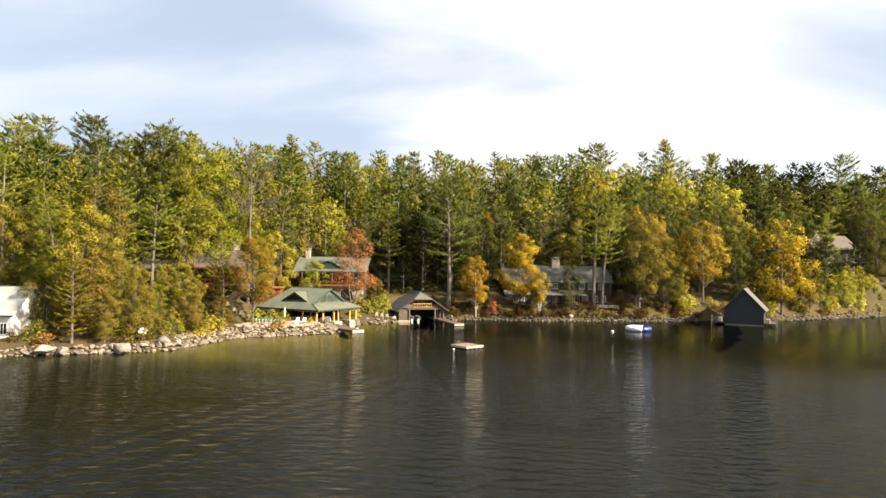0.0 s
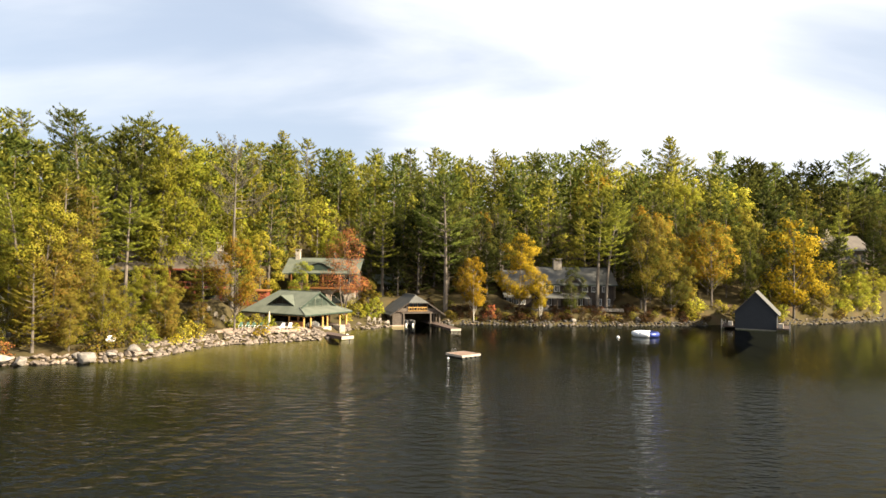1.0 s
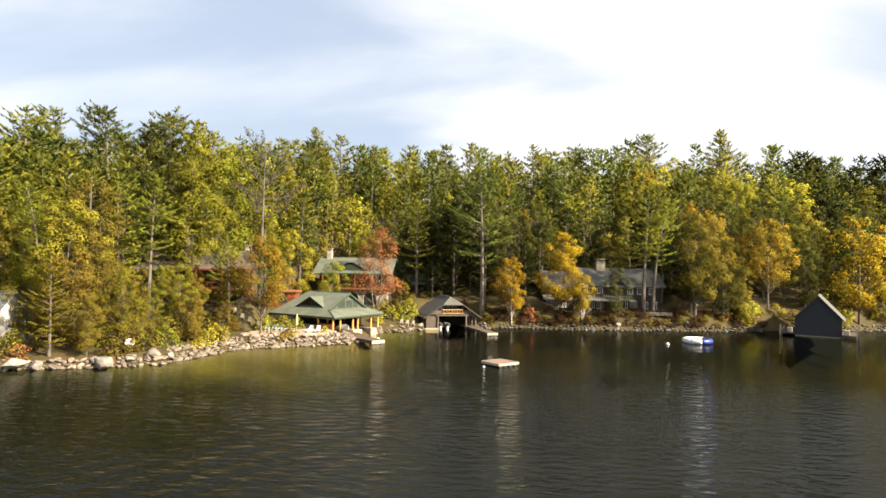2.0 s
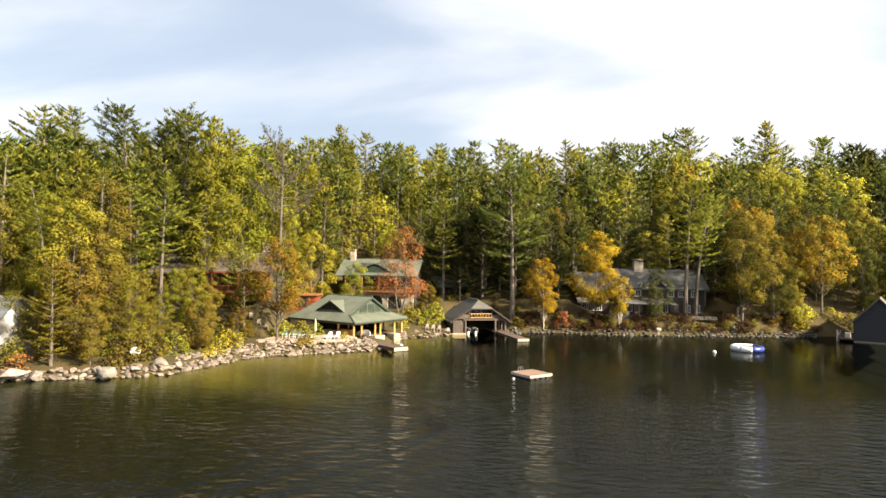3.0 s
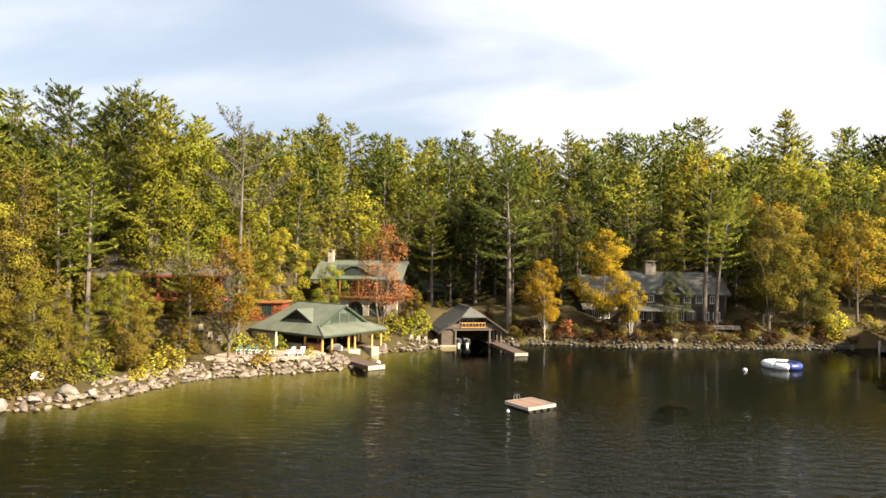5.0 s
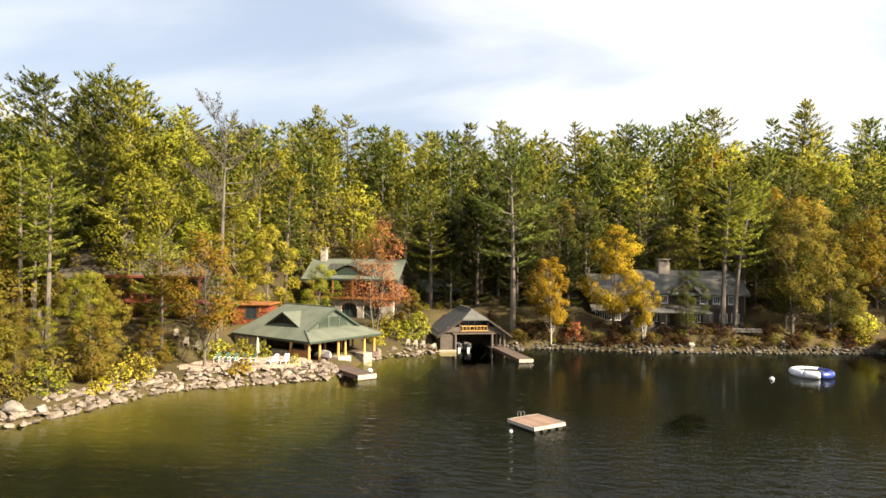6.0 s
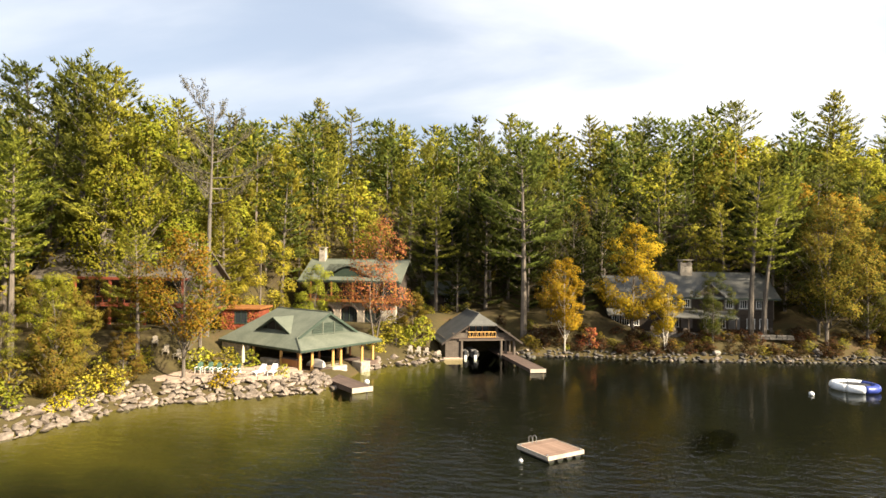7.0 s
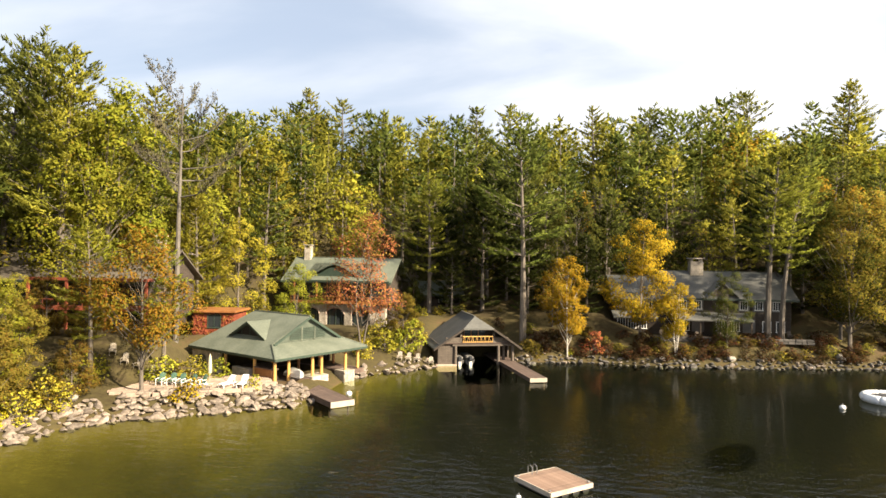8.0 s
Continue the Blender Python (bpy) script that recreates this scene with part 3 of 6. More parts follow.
def pine_shape(seed, height, reach, bare, tufts):
    """A white pine: uneven tiers of level, upturned branches that carry flat plumes of needles; gaps between the tiers."""
    rng = np.random.default_rng(seed)
    bm = bmesh.new()
    lean = rng.normal(0, 0.012, 2)
    zs = np.linspace(0, height, 8)
    tube(bm, [(lean[0] * z * z / 10, lean[1] * z * z / 10, z - (0.5 if z == 0 else 0)) for z in zs], [0.017 * height * (1 - 0.93 * z / height) + 0.02 for z in zs], 7)
    pts, nor, siz, way, out, ton = [], [], [], [], [], []
    z = height * bare
    while z < height * 0.985:
        t = (z - height * bare) / (height * (1 - bare))
        prof = min(1.0, 0.5 + 1.5 * t) * (1 - t) ** 0.52 + 0.10
        k = int(rng.integers(3, 7))
        turn = rng.uniform(0, math.tau)
        for j in range(k):
            if rng.random() < 0.14:
                continue
            ang = turn + j * math.tau / k + rng.normal(0, 0.3)
            ln = 1.08 * reach * prof * rng.uniform(0.4, 1.3)
            up = rng.uniform(-0.05, 0.22) + 0.45 * t
            d = np.array([math.cos(ang), math.sin(ang), 0.0])
            side = np.array([-d[1], d[0], 0.0])
            base = np.array([lean[0] * z * z / 10, lean[1] * z * z / 10, z])

            def on(s):
                return base + d * ln * s + np.array([0, 0, ln * (up * s + 0.16 * s * s)])
            tube(bm, [on(0), on(0.5), on(0.95)], [0.012 * ln + 0.02, 0.008 * ln + 0.012, 0.01], 3)
            m = max(10, int(tufts * (ln / reach) ** 1.3))
            # two or three plumes along the branch, each a flat cushion
            hub = np.array([[0.42, 0.0], [0.74, rng.uniform(-0.25, 0.25)], [0.97, rng.uniform(-0.12, 0.12)], [0.62, rng.uniform(0.18, 0.34)], [0.62, -rng.uniform(0.18, 0.34)]])
            which = rng.integers(0, 5, m)
            rad = np.array([0.20, 0.24, 0.16, 0.17, 0.17])[which] * ln
            q = rng.normal(size=(m, 3))
            q *= (rng.uniform(0.3, 1.0, m) / np.linalg.norm(q, axis=1))[:, None]
            s = np.clip(hub[which, 0] + q[:, 0] * rad / ln, 0.1, 1.15)
            w = hub[which, 1] * ln + q[:, 1] * rad
            p = base + d * (ln * s)[:, None] + side * w[:, None]
            p[:, 2] += ln * (up * s + 0.16 * s * s) + q[:, 2] * rad * 0.34 - 0.10 * np.abs(w) + 0.05
            out.append(d * (q[:, 0] * 0.55 + 0.28)[:, None] + side * (q[:, 1] * 0.55)[:, None] + np.array([0, 0, 1.0]) * (0.34 + 0.75 * q[:, 2])[:, None])
            ton.append(np.clip(rng.uniform(0.25, 0.75) + 0.25 * rng.normal(size=5)[which], 0, 1))
            pts.append(p)
            nn = np.stack([rng.normal(0, 0.35, m), rng.normal(0, 0.35, m), np.ones(m)], 1) + d * 0.2
            nor.append(nn)
            way.append(np.repeat((d + np.array([0, 0, 0.35 + 0.5 * t]))[None], m, 0) + side * np.sign(w)[:, None] * 0.7)
            siz.append(rng.uniform(0.12, 0.24, m) * (0.8 + 0.3 * reach / 5))
        z += rng.uniform(0.8, 1.7) * height / 26 * (1.2 - 0.6 * t)
    m = 60
    p = np.stack([rng.normal(0, 0.16, m), rng.normal(0, 0.16, m), height + rng.uniform(-1.0, 0.7, m)], 1)
    pts.append(p + np.array([lean[0], lean[1], 0]) * height * height / 10)
    nor.append(rng.normal(size=(m, 3)))
    way.append(np.repeat(np.array([[0, 0, 1.0]]), m, 0) + rng.normal(0, 0.4, (m, 3)))
    siz.append(rng.uniform(0.13, 0.24, m))
    out.append(np.stack([p[:, 0] * 3, p[:, 1] * 3, np.full(m, 0.6)], 1))
    ton.append(rng.random(m))
    pts, nor, siz, way = np.concatenate(pts), np.concatenate(nor), np.concatenate(siz), np.concatenate(way)
    nor /= np.linalg.norm(nor, axis=1)[:, None]
    return bm, leaves(pts, nor, siz, rng, 1.15, way, 0.45, np.concatenate(out), np.concatenate(ton))


def broad_shape(seed, height, reach, bare, count, upright=1.0, size=0.34, sides=4, stems=1):
    """A broadleaved tree: a forked trunk, limbs to a dozen or two uneven lobes, and leaf clumps over the lobes with gaps between."""
    rng = np.random.default_rng(seed)
    bm = bmesh.new()
    zc = height * bare
    bend = rng.normal(0, 0.35, 2)
    top = np.array([bend[0], bend[1], height * 0.86])

    def stem(s):
        return np.array([bend[0] * s * s, bend[1] * s * s, height * 0.86 * s])
    r0 = 0.0095 * height + 0.03
    if stems > 1:
        r0 *= 0.62
    for k in range(stems):
        a = k * math.tau / stems + 0.3
        way_ = np.array([math.cos(a), math.sin(a), 0.0]) * (0.055 * height if stems > 1 else 0.0)
        tube(bm, [stem(0) - np.array([0, 0, 0.5]) + way_ * 0.1] + [stem(s) + way_ * math.sin(math.pi * min(s * 1.1, 1.0)) for s in (0.12, 0.3, 0.5, 0.7, 0.88, 1.0)],
             [r0 * 1.25, r0, r0 * 0.85, r0 * 0.65, r0 * 0.42, r0 * 0.2, 0.02], sides + 3)
    lobes = []
    nl = int(rng.integers(34, 44))
    for i in range(nl):
        t = (i + rng.uniform(0.2, 0.8)) / nl
        z = zc + (height - zc) * t
        wide = reach * (math.sin(math.pi * min(1.0, (0.12 + 0.80 * t)) ** 0.85) ** 0.7) * upright
        ang = i * 2.4 + rng.normal(0, 0.5)
        rad = wide * rng.uniform(0.04, 0.95) ** 0.6
        c = stem(min(1.0, z / (height * 0.86)))[:2] + rad * np.array([math.cos(ang), math.sin(ang)])
        size_l = reach * rng.uniform(0.19, 0.37) * (1.05 - 0.35 * t)
        lobes.append((np.array([c[0], c[1], z - size_l * 0.35]), size_l))
        s = max(0.12, min(0.95, (z - height * 0.16 - rad * 0.5) / (height * 0.86)))
        a = stem(s)
        b = np.array([c[0], c[1], z - size_l * 0.4])
        tube(bm, [a, (a + b) / 2 + np.array([0, 0, -0.08 * rad]), b], [r0 * 0.34 * (1.1 - t), r0 * 0.2 * (1.1 - t) + 0.012, 0.012], sides)
    vol = np.array([s * s for _, s in lobes])
    vol /= vol.sum()
    pts, nor, out, ton = [], [], [], []
    for (c, s), share in zip(lobes, vol):
        m = int(count * share)
        q = rng.normal(size=(m, 3))
        q /= np.linalg.norm(q, axis=1)[:, None]
        r = rng.uniform(0.45, 1.08, m) ** 0.6
        lump = 1 + 0.22 * np.sin(q[:, 0] * 5 + seed) * np.cos(q[:, 1] * 6 + q[:, 2] * 4)
        p = c + q * (r * lump)[:, None] * s * np.array([1.05, 1.05, 0.72])
        pts.append(p)
        nor.append(q * 0.8 + rng.normal(0, 0.4, (m, 3)) + np.array([0, 0, 0.45]))
        side = np.array([c[0], c[1], 0.0]) / reach
        out.append(q * (r * 0.8)[:, None] + side * 0.5 + np.array([0, 0, 0.32]))
        ton.append(np.clip(rng.uniform(0.15, 0.85) + rng.normal(0, 0.08, m), 0, 1))
    pts, nor = np.concatenate(pts), np.concatenate(nor)
    nor /= np.linalg.norm(nor, axis=1)[:, None] + 1e-9
    return bm, leaves(pts, nor, rng.uniform(0.6, 1.35, len(pts)) * size, rng, 0.8, None, 0.55, np.concatenate(out), np.concatenate(ton))


TREES = {}


def tree_kind(key, name, shape, leaf, bark, label, category):
    """One tree with its trunk and crown, kept below as a pattern for copies."""
    trunk, crown = shape
    few = thinned(*crown, 0.40, 1.48, np.random.default_rng(2))
    TREES[key] = (name, mesh_of("trunk", trunk, bark), leafy("crown", *crown, leaf), leafy("crown", *few, leaf), label, category, crown, leaf)


for i, (h, r, bare, mat, lab) in enumerate((
        (27, 5.4, 0.30, PINE, "tall white pine with tiered yellow-green needles"),
        (25, 5.0, 0.22, PINE_DARK, "dark green white pine with feathery tiers"),
        (29, 5.2, 0.42, PINE, "tall white pine with a high bare trunk"),
        (22, 4.8, 0.12, PINE_GOLD, "full young pine with yellowing needles"),
        (26, 6.2, 0.35, PINE_DARK, "broad old pine with dark green plumes"),
        (24, 4.4, 0.30, PINE, "slim white pine with a ragged top"),
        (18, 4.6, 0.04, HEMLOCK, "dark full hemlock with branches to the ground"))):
    tree_kind("pine%d" % i, "pine_tree", pine_shape(11 + i, h, r, bare, 250), mat, BARK, lab, "pine tree")
for key, h, r, bare, mat, bark, lab, up in (
        ("green", 17, 5.0, 0.22, GREEN, BARK, "green broadleaved tree just turning yellow", 1.0),
        ("green2", 20, 5.4, 0.28, GREEN, BARK, "tall green broadleaved tree with yellow tints", 1.0),
        ("olive", 16, 5.0, 0.18, OLIVE, BARK, "olive-brown oak in early autumn", 1.0),
        ("olive2", 19, 5.2, 0.25, OLIVE, BARK, "tall olive oak with rusty patches", 1.0),
        ("gold", 15, 5.2, 0.22, GOLD, BARK, "golden-yellow autumn maple on the bank", 0.9),
        ("lemon", 15, 4.8, 0.15, LEMON, BARK, "pale lemon-yellow autumn tree among pines", 1.0),
        ("orange", 17, 5.6, 0.36, ORANGE, BARK, "orange autumn maple with thin grey trunk", 0.95),
        ("red", 18, 5.8, 0.32, RED, BARK, "red-orange autumn maple with a pale trunk", 0.95),
        ("rust", 12, 4.4, 0.14, RUST, BARK, "rusty-brown young oak on the bank", 1.0),
        ("deep", 19, 5.6, 0.20, SHADED_GREEN, BARK, "deep green oak standing in shade", 1.0),
        ("birch", 13, 3.5, 0.30, GOLD, BIRCH, "golden birch with two thin white stems", 0.9)):
    tree_kind(key, "broadleaf_tree", broad_shape(sum(map(ord, key)) + 5, h, r, bare, {"birch": 7000, "red": 6500}.get(key, 11500), up, 0.150, 4, 2 if key in ("birch", "red") else 1), mat, bark, lab, "tree")
SIZES = {"pine0": 27, "pine1": 25, "pine2": 29, "pine3": 22, "pine4": 26, "pine5": 24, "pine6": 18, "green": 17, "green2": 20, "olive": 16, "olive2": 19,
         "gold": 15, "lemon": 15, "orange": 17, "red": 18, "rust": 12, "birch": 13, "deep": 19}


def plant(key, x, y, height=0.0, turn=0.0, group="trees on the wooded shore", wide=0.0, sink=0.15, full=False):
    name, trunk, crown, light, label, category, *_ = TREES[key]
    k = height / SIZES[key] if height else 1.0
    w = wide or k
    ob = thing(name, pose(x, y, ground_z(x, y) - sink, 0, 0, turn), label, category, group)
    ob.scale = (w, w, k)
    part("trunk", trunk, None, ob)
    part("crown", crown if full else light, None, ob)
    return ob


# single trees that can be told apart: kind, x, y, height, turn
HERO = [
    ("red", -19.0, 141.0, 18.1, 0),
    ("birch", 8.5, 150.0, 14.4, 67),
    ("gold", 19.0, 153.5, 17.6, 134),
    ("birch", 23.5, 151.0, 10.2, 201),
    ("pine4", 2.2, 153.0, 31.2, 268),
    ("pine2", 37.3, 156.0, 27.4, 335),
    ("pine2", 39.6, 157.0, 24.9, 42),
    ("pine5", -12.7, 158.0, 21.7, 109),
    ("olive2", 48.4, 156.0, 23.0, 176),
    ("orange", -32.4, 113.0, 15.6, 243),
    ("lemon", -36.6, 141.0, 15.5, 310),
    ("green", -27.7, 139.0, 11.6, 17),
    ("pine0", -37.6, 113.0, 15.2, 84),
    ("olive", -41.6, 109.0, 8.5, 151),
    ("green", -42.8, 108.0, 10.5, 218),
    ("pine0", -50.1, 124.0, 31.4, 285),
    ("green2", -46.9, 128.0, 28.7, 352),
    ("deep", 30.6, 152.0, 11.0, 59),
    ("rust", -14.6, 147.0, 6.6, 126),
    ("pine1", -8.9, 196.0, 26.7, 193),
    ("pine0", -2.8, 198.0, 27.7, 260),
    ("pine2", -46.3, 198.0, 27.2, 327),
    ("pine0", -40.1, 200.0, 27.2, 34),
    ("pine5", -29.6, 198.0, 25.1, 101),
    ("green", -47.5, 172.0, 21.3, 168),
    ("pine3", -39.8, 136.0, 18.5, 235),
    ("pine2", -58.2, 99.0, 20.3, 302),
    ("pine2", -48.0, 108.0, 21.4, 9),
    ("orange", 66.7, 163.0, 20.7, 76),
    ("gold", 87.2, 164.0, 24.8, 143),
    ("lemon", 86.8, 192.0, 23.5, 210),
    ("rust", -50.7, 94.0, 12.5, 277),
    ("green", -44.5, 95.0, 10.0, 344),
    ("rust", -39.8, 104.0, 7.5, 51),
    ("rust", -37.1, 110.0, 5.5, 118),
    ("olive", -58.8, 97.0, 11.6, 185),
    ("deep", 48.1, 158.0, 20.2, 252),
    ("deep", 54.7, 157.0, 18.2, 319),
    ("lemon", -72.7, 113.0, 14.7, 26),
    ("pine4", 43.6, 165.0, 22.8, 93),
    ("olive2", 96.6, 168.0, 12.4, 160),
    ("green", 73.1, 196.0, 21.4, 227),
    ("pine4", 54.4, 215.0, 30.7, 294),
    ("pine1", 77.7, 222.0, 30.9, 1),
    ("pine2", 90.6, 225.0, 29.3, 68),
    ("pine4", 147.7, 240.0, 32.4, 135),
    ("pine0", -92.2, 140.0, 34.9, 202),
    ("pine2", -86.2, 146.0, 34.9, 269),
    ("pine4", -75.1, 142.0, 35.6, 336),
    ("pine0", -61.3, 160.0, 29.9, 43),
    ("pine4", -56.1, 128.0, 33.3, 110),
    ("pine4", -61.1, 128.0, 32.1, 177),
    ("green2", -48.0, 126.0, 27.8, 244),
    ("pine2", 72.7, 210.0, 32.7, 311),
    ("pine5", 17.2, 205.0, 26.8, 18),
    ("pine4", 28.4, 205.0, 26.7, 85),
    ("green", -42.5, 136.5, 15.0, 219),
    ("green", 110.4, 176.0, 10.4, 286),
    ("green", 122.6, 184.0, 4.8, 353),
    ("pine5", 110.9, 184.0, 20.3, 60),
    ("green", 118.9, 182.0, 8.9, 127),
    ("pine1", -3.9, 163.0, 19.0, 194),
    ("pine1", -9.1, 174.0, 19.0, 261),
    ("pine4", -2.6, 178.0, 18.7, 328),
    ("pine1", 27.9, 178.0, 20.6, 35),
    ("pine1", 33.7, 182.0, 18.5, 102),
    ("pine1", 38.2, 180.0, 17.2, 169),
    ("pine1", -20.4, 174.0, 15.5, 236),
    ("pine1", 16.7, 172.0, 17.6, 303),
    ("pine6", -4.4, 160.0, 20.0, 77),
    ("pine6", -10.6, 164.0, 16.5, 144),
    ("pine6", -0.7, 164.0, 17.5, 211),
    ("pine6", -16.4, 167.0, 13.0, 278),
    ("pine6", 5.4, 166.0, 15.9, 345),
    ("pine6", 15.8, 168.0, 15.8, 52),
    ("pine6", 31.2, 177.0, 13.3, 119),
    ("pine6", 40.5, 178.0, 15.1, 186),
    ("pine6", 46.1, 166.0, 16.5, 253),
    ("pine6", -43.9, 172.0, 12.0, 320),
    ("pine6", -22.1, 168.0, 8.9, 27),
    ("pine5", -34.2, 119.5, 14.5, 152),
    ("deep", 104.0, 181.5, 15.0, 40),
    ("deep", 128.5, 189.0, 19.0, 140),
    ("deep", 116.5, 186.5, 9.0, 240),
    ("pine6", 123.0, 188.5, 15.0, 10),
    ("pine6", -9.0, 157.5, 11.0, 90),
    ("pine6", 12.0, 160.0, 12.5, 200),
    ("deep", -15.5, 159.5, 10.0, 300),
]
for key, x, y, h, turn in HERO:
    plant(key, x, y, h, turn, full=y < 160)

# clear ground round the houses, the docks and the lines of sight to them
CLEAR = [
    [(-38, 106), (-18, 106), (-12, 140), (-16, 150), (-42, 150), (-38, 118)],
    [(-16, 130), (6, 140), (8, 152), (-2, 158), (-16, 156)],
    [(-38, 148), (-14, 148), (-16, 165), (-38, 165)],
    [(8, 146), (46, 146), (46, 173), (14, 173)],
    [(-60, 119), (-36, 119), (-36, 135), (-60, 135)],
    [(-84, 74), (-53, 74), (-53, 91), (-58, 104), (-84, 104)],
    [(60, 140), (84, 140), (84, 163), (60, 163)],
    [(108, 186), (134, 186), (134, 210), (108, 210)],
    [(-18, 160), (-5, 160), (-5, 172), (-18, 172)],
]


LOW = [(-46, 91), (-35, 97), (-39, 121), (-58, 121)]      # low oaks before the house with the red trim


def inside(x, y, quad):
    odd = False
    for (ax, ay), (bx, by) in zip(quad, quad[1:] + quad[:1]):
        if (ay > y) != (by > y) and x < (bx - ax) * (y - ay) / (by - ay) + ax:
            odd = not odd
    return odd


def blocked(x, y):
    return any(inside(x, y, q) for q in CLEAR)


# the woods: scattered trees, the nearer ones single, the far ones joined
wood = np.random.default_rng(5)
taken = [(x, y) for _, x, y, *_ in HERO]
near_trees, far_trees = [], []
for _ in range(26000):
    y = wood.uniform(84, 300)
    x = wood.uniform(-30 - y * 0.66, 25 + y * 0.84)
    d = float(inland(np.array([x]), np.array([y]))[0])
    if d < 2.0 or d > 125 or blocked(x, y) or (x > -46 and y < 108 and d < 5.5):
        continue
    gap = 4.2 if d < 30 else (5.2 if d < 70 else 6.5)
    if x < -36 and y < 130:
        gap = 3.6
    if any(abs(x - a) < gap and abs(y - b) < gap and math.hypot(x - a, y - b) < gap for a, b in taken):
        continue
    taken.append((x, y))
    u = wood.random()
    left = x < -20
    if d < 9:
        pool = ["olive", "green", "pine3", "green", "rust", "olive", "pine3", "pine0"] if left else ["green", "olive", "green2", "olive2", "rust", "orange", "green"]
        h = wood.uniform(7, 13) if left else wood.uniform(9, 16)
    elif d < 40:
        pool = ["pine0", "pine1", "green", "olive2", "green2", "pine3", "pine5", "pine2", "green2", "olive"] if left else ["green2", "olive2", "green", "pine1", "pine4", "olive", "pine0", "green2", "orange"]
        h = wood.uniform(17, 25) if left else wood.uniform(16, 24)
    else:
        pool = ["pine0", "pine1", "pine2", "pine4", "pine5", "pine1", "pine4", "green2", "pine0", "olive2"] if x < 45 else ["pine1", "green2", "olive2", "pine4", "pine2", "green", "pine0", "olive2", "green2", "orange"]
        h = wood.uniform(18, 29.5)
    # woods at the right: darker kinds carry the shade there in their leaf colour
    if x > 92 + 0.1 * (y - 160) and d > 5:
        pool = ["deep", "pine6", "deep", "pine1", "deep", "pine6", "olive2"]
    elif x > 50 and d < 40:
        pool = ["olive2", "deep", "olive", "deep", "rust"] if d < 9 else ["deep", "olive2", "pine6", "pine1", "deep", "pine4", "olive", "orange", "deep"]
    # middle woods: dark hemlocks and oaks give the shaded gaps by their colour
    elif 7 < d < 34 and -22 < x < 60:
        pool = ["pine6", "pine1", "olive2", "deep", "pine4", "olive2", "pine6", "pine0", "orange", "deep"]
    if y > 170 and -60 < x < 30:
        h -= 2.5
    key = pool[int(u * len(pool))]
    if inside(x, y, LOW):
        key, h = ("rust", "olive", "green")[int(u * 3)], 7.5
    if not key.startswith("pine"):
        h *= 0.84
    (near_trees if d < 62 else far_trees).append((d, key, x, y, h, wood.uniform(0, 360)))
near_trees.sort()
for d, key, x, y, h, turn in near_trees[:235]:
    plant(key, x, y, h, turn, full=x < -34 and y < 128)
far_trees += near_trees[235:]


def joined(name, items, label):
    """Far woods in one mesh for each kind of leaf: every crown thinned, with its leading stem."""
    by = {}
    rng = np.random.default_rng(3)
    for d, key, x, y, h, turn in items:
        *_, crown, leaf = TREES[key]
        k = h / SIZES[key]
        c, s = math.cos(math.radians(turn)), math.sin(math.radians(turn))
        q, out, tone = thinned(*crown, 0.095, 2.65, rng)
        q = q * k
        z = ground_z(x, y) - 0.2
        q = np.stack([q[:, 0] * c - q[:, 1] * s + x, q[:, 0] * s + q[:, 1] * c + y, q[:, 2] + z], 1)
        out = np.stack([out[:, 0] * c - out[:, 1] * s, out[:, 0] * s + out[:, 1] * c, out[:, 2]], 1)
        by.setdefault(leaf.name, (leaf, []))[1].append((q, out, np.clip(tone + rng.normal(0, 0.22), 0, 1)))
        r = 0.013 * h
        stem = np.array([[x + r * math.cos(a), y + r * math.sin(a), z] for a in (0, 2.1, 4.2)] + [[x, y, z + h * 0.96]])
        by.setdefault("bark", (BARK, []))[1].append(("stem", stem))
    for leaf, blocks in by.values():
        if leaf is BARK:
            v = np.concatenate([b[1] for b in blocks])
            f = [t for i in range(len(blocks)) for t in ((4 * i, 4 * i + 1, 4 * i + 3), (4 * i + 1, 4 * i + 2, 4 * i + 3), (4 * i + 2, 4 * i, 4 * i + 3))]
            tagged(new("far_trunks", arrays("far_trunks", v, f, BARK)), "grey-brown trunks standing in the far hillside woods", "woods", kind="stuff")
        else:
            tagged(new(name, leafy(name, *(np.concatenate([b[i] for b in blocks]) for i in range(3)), leaf)), label, "woods", kind="stuff")


joined("far_woods", far_trees, "dense mixed pine and broadleaved woods on the hill")


# ---- parts that houses share ----
def window(parent, x, y, z, w, h, frame_mat, bars=1, label=""):
    """A window on a wall that faces -y: frame, sill and panes, standing a little proud of the wall at y."""
    bm = bmesh.new()
    t = 0.09
    box(bm, x - w / 2 - t, x + w / 2 + t, y - 0.07, y + 0.02, z + h, z + h + t)
    box(bm, x - w / 2 - t, x - w / 2, y - 0.07, y + 0.02, z, z + h)
    box(bm, x + w / 2, x + w / 2 + t, y - 0.07, y + 0.02, z, z + h)
    for k in range(1, bars + 1):
        c = x - w / 2 + w * k / (bars + 1)
        box(bm, c - 0.03, c + 0.03, y - 0.055, y + 0.01, z, z + h)
    win = part("window", bm, frame_mat, parent, label)
    part("window_sill", boxed(x - w / 2 - 0.15, x + w / 2 + 0.15, y - 0.13, y + 0.02, z - 0.09, z), frame_mat, win)
    for k in range(bars + 1):
        a, b = x - w / 2 + w * k / (bars + 1), x - w / 2 + w * (k + 1) / (bars + 1)
        part("pane", boxed(a + 0.03, b - 0.03, y - 0.03, y - 0.012, z, z + h), GLASS, win)
    return win


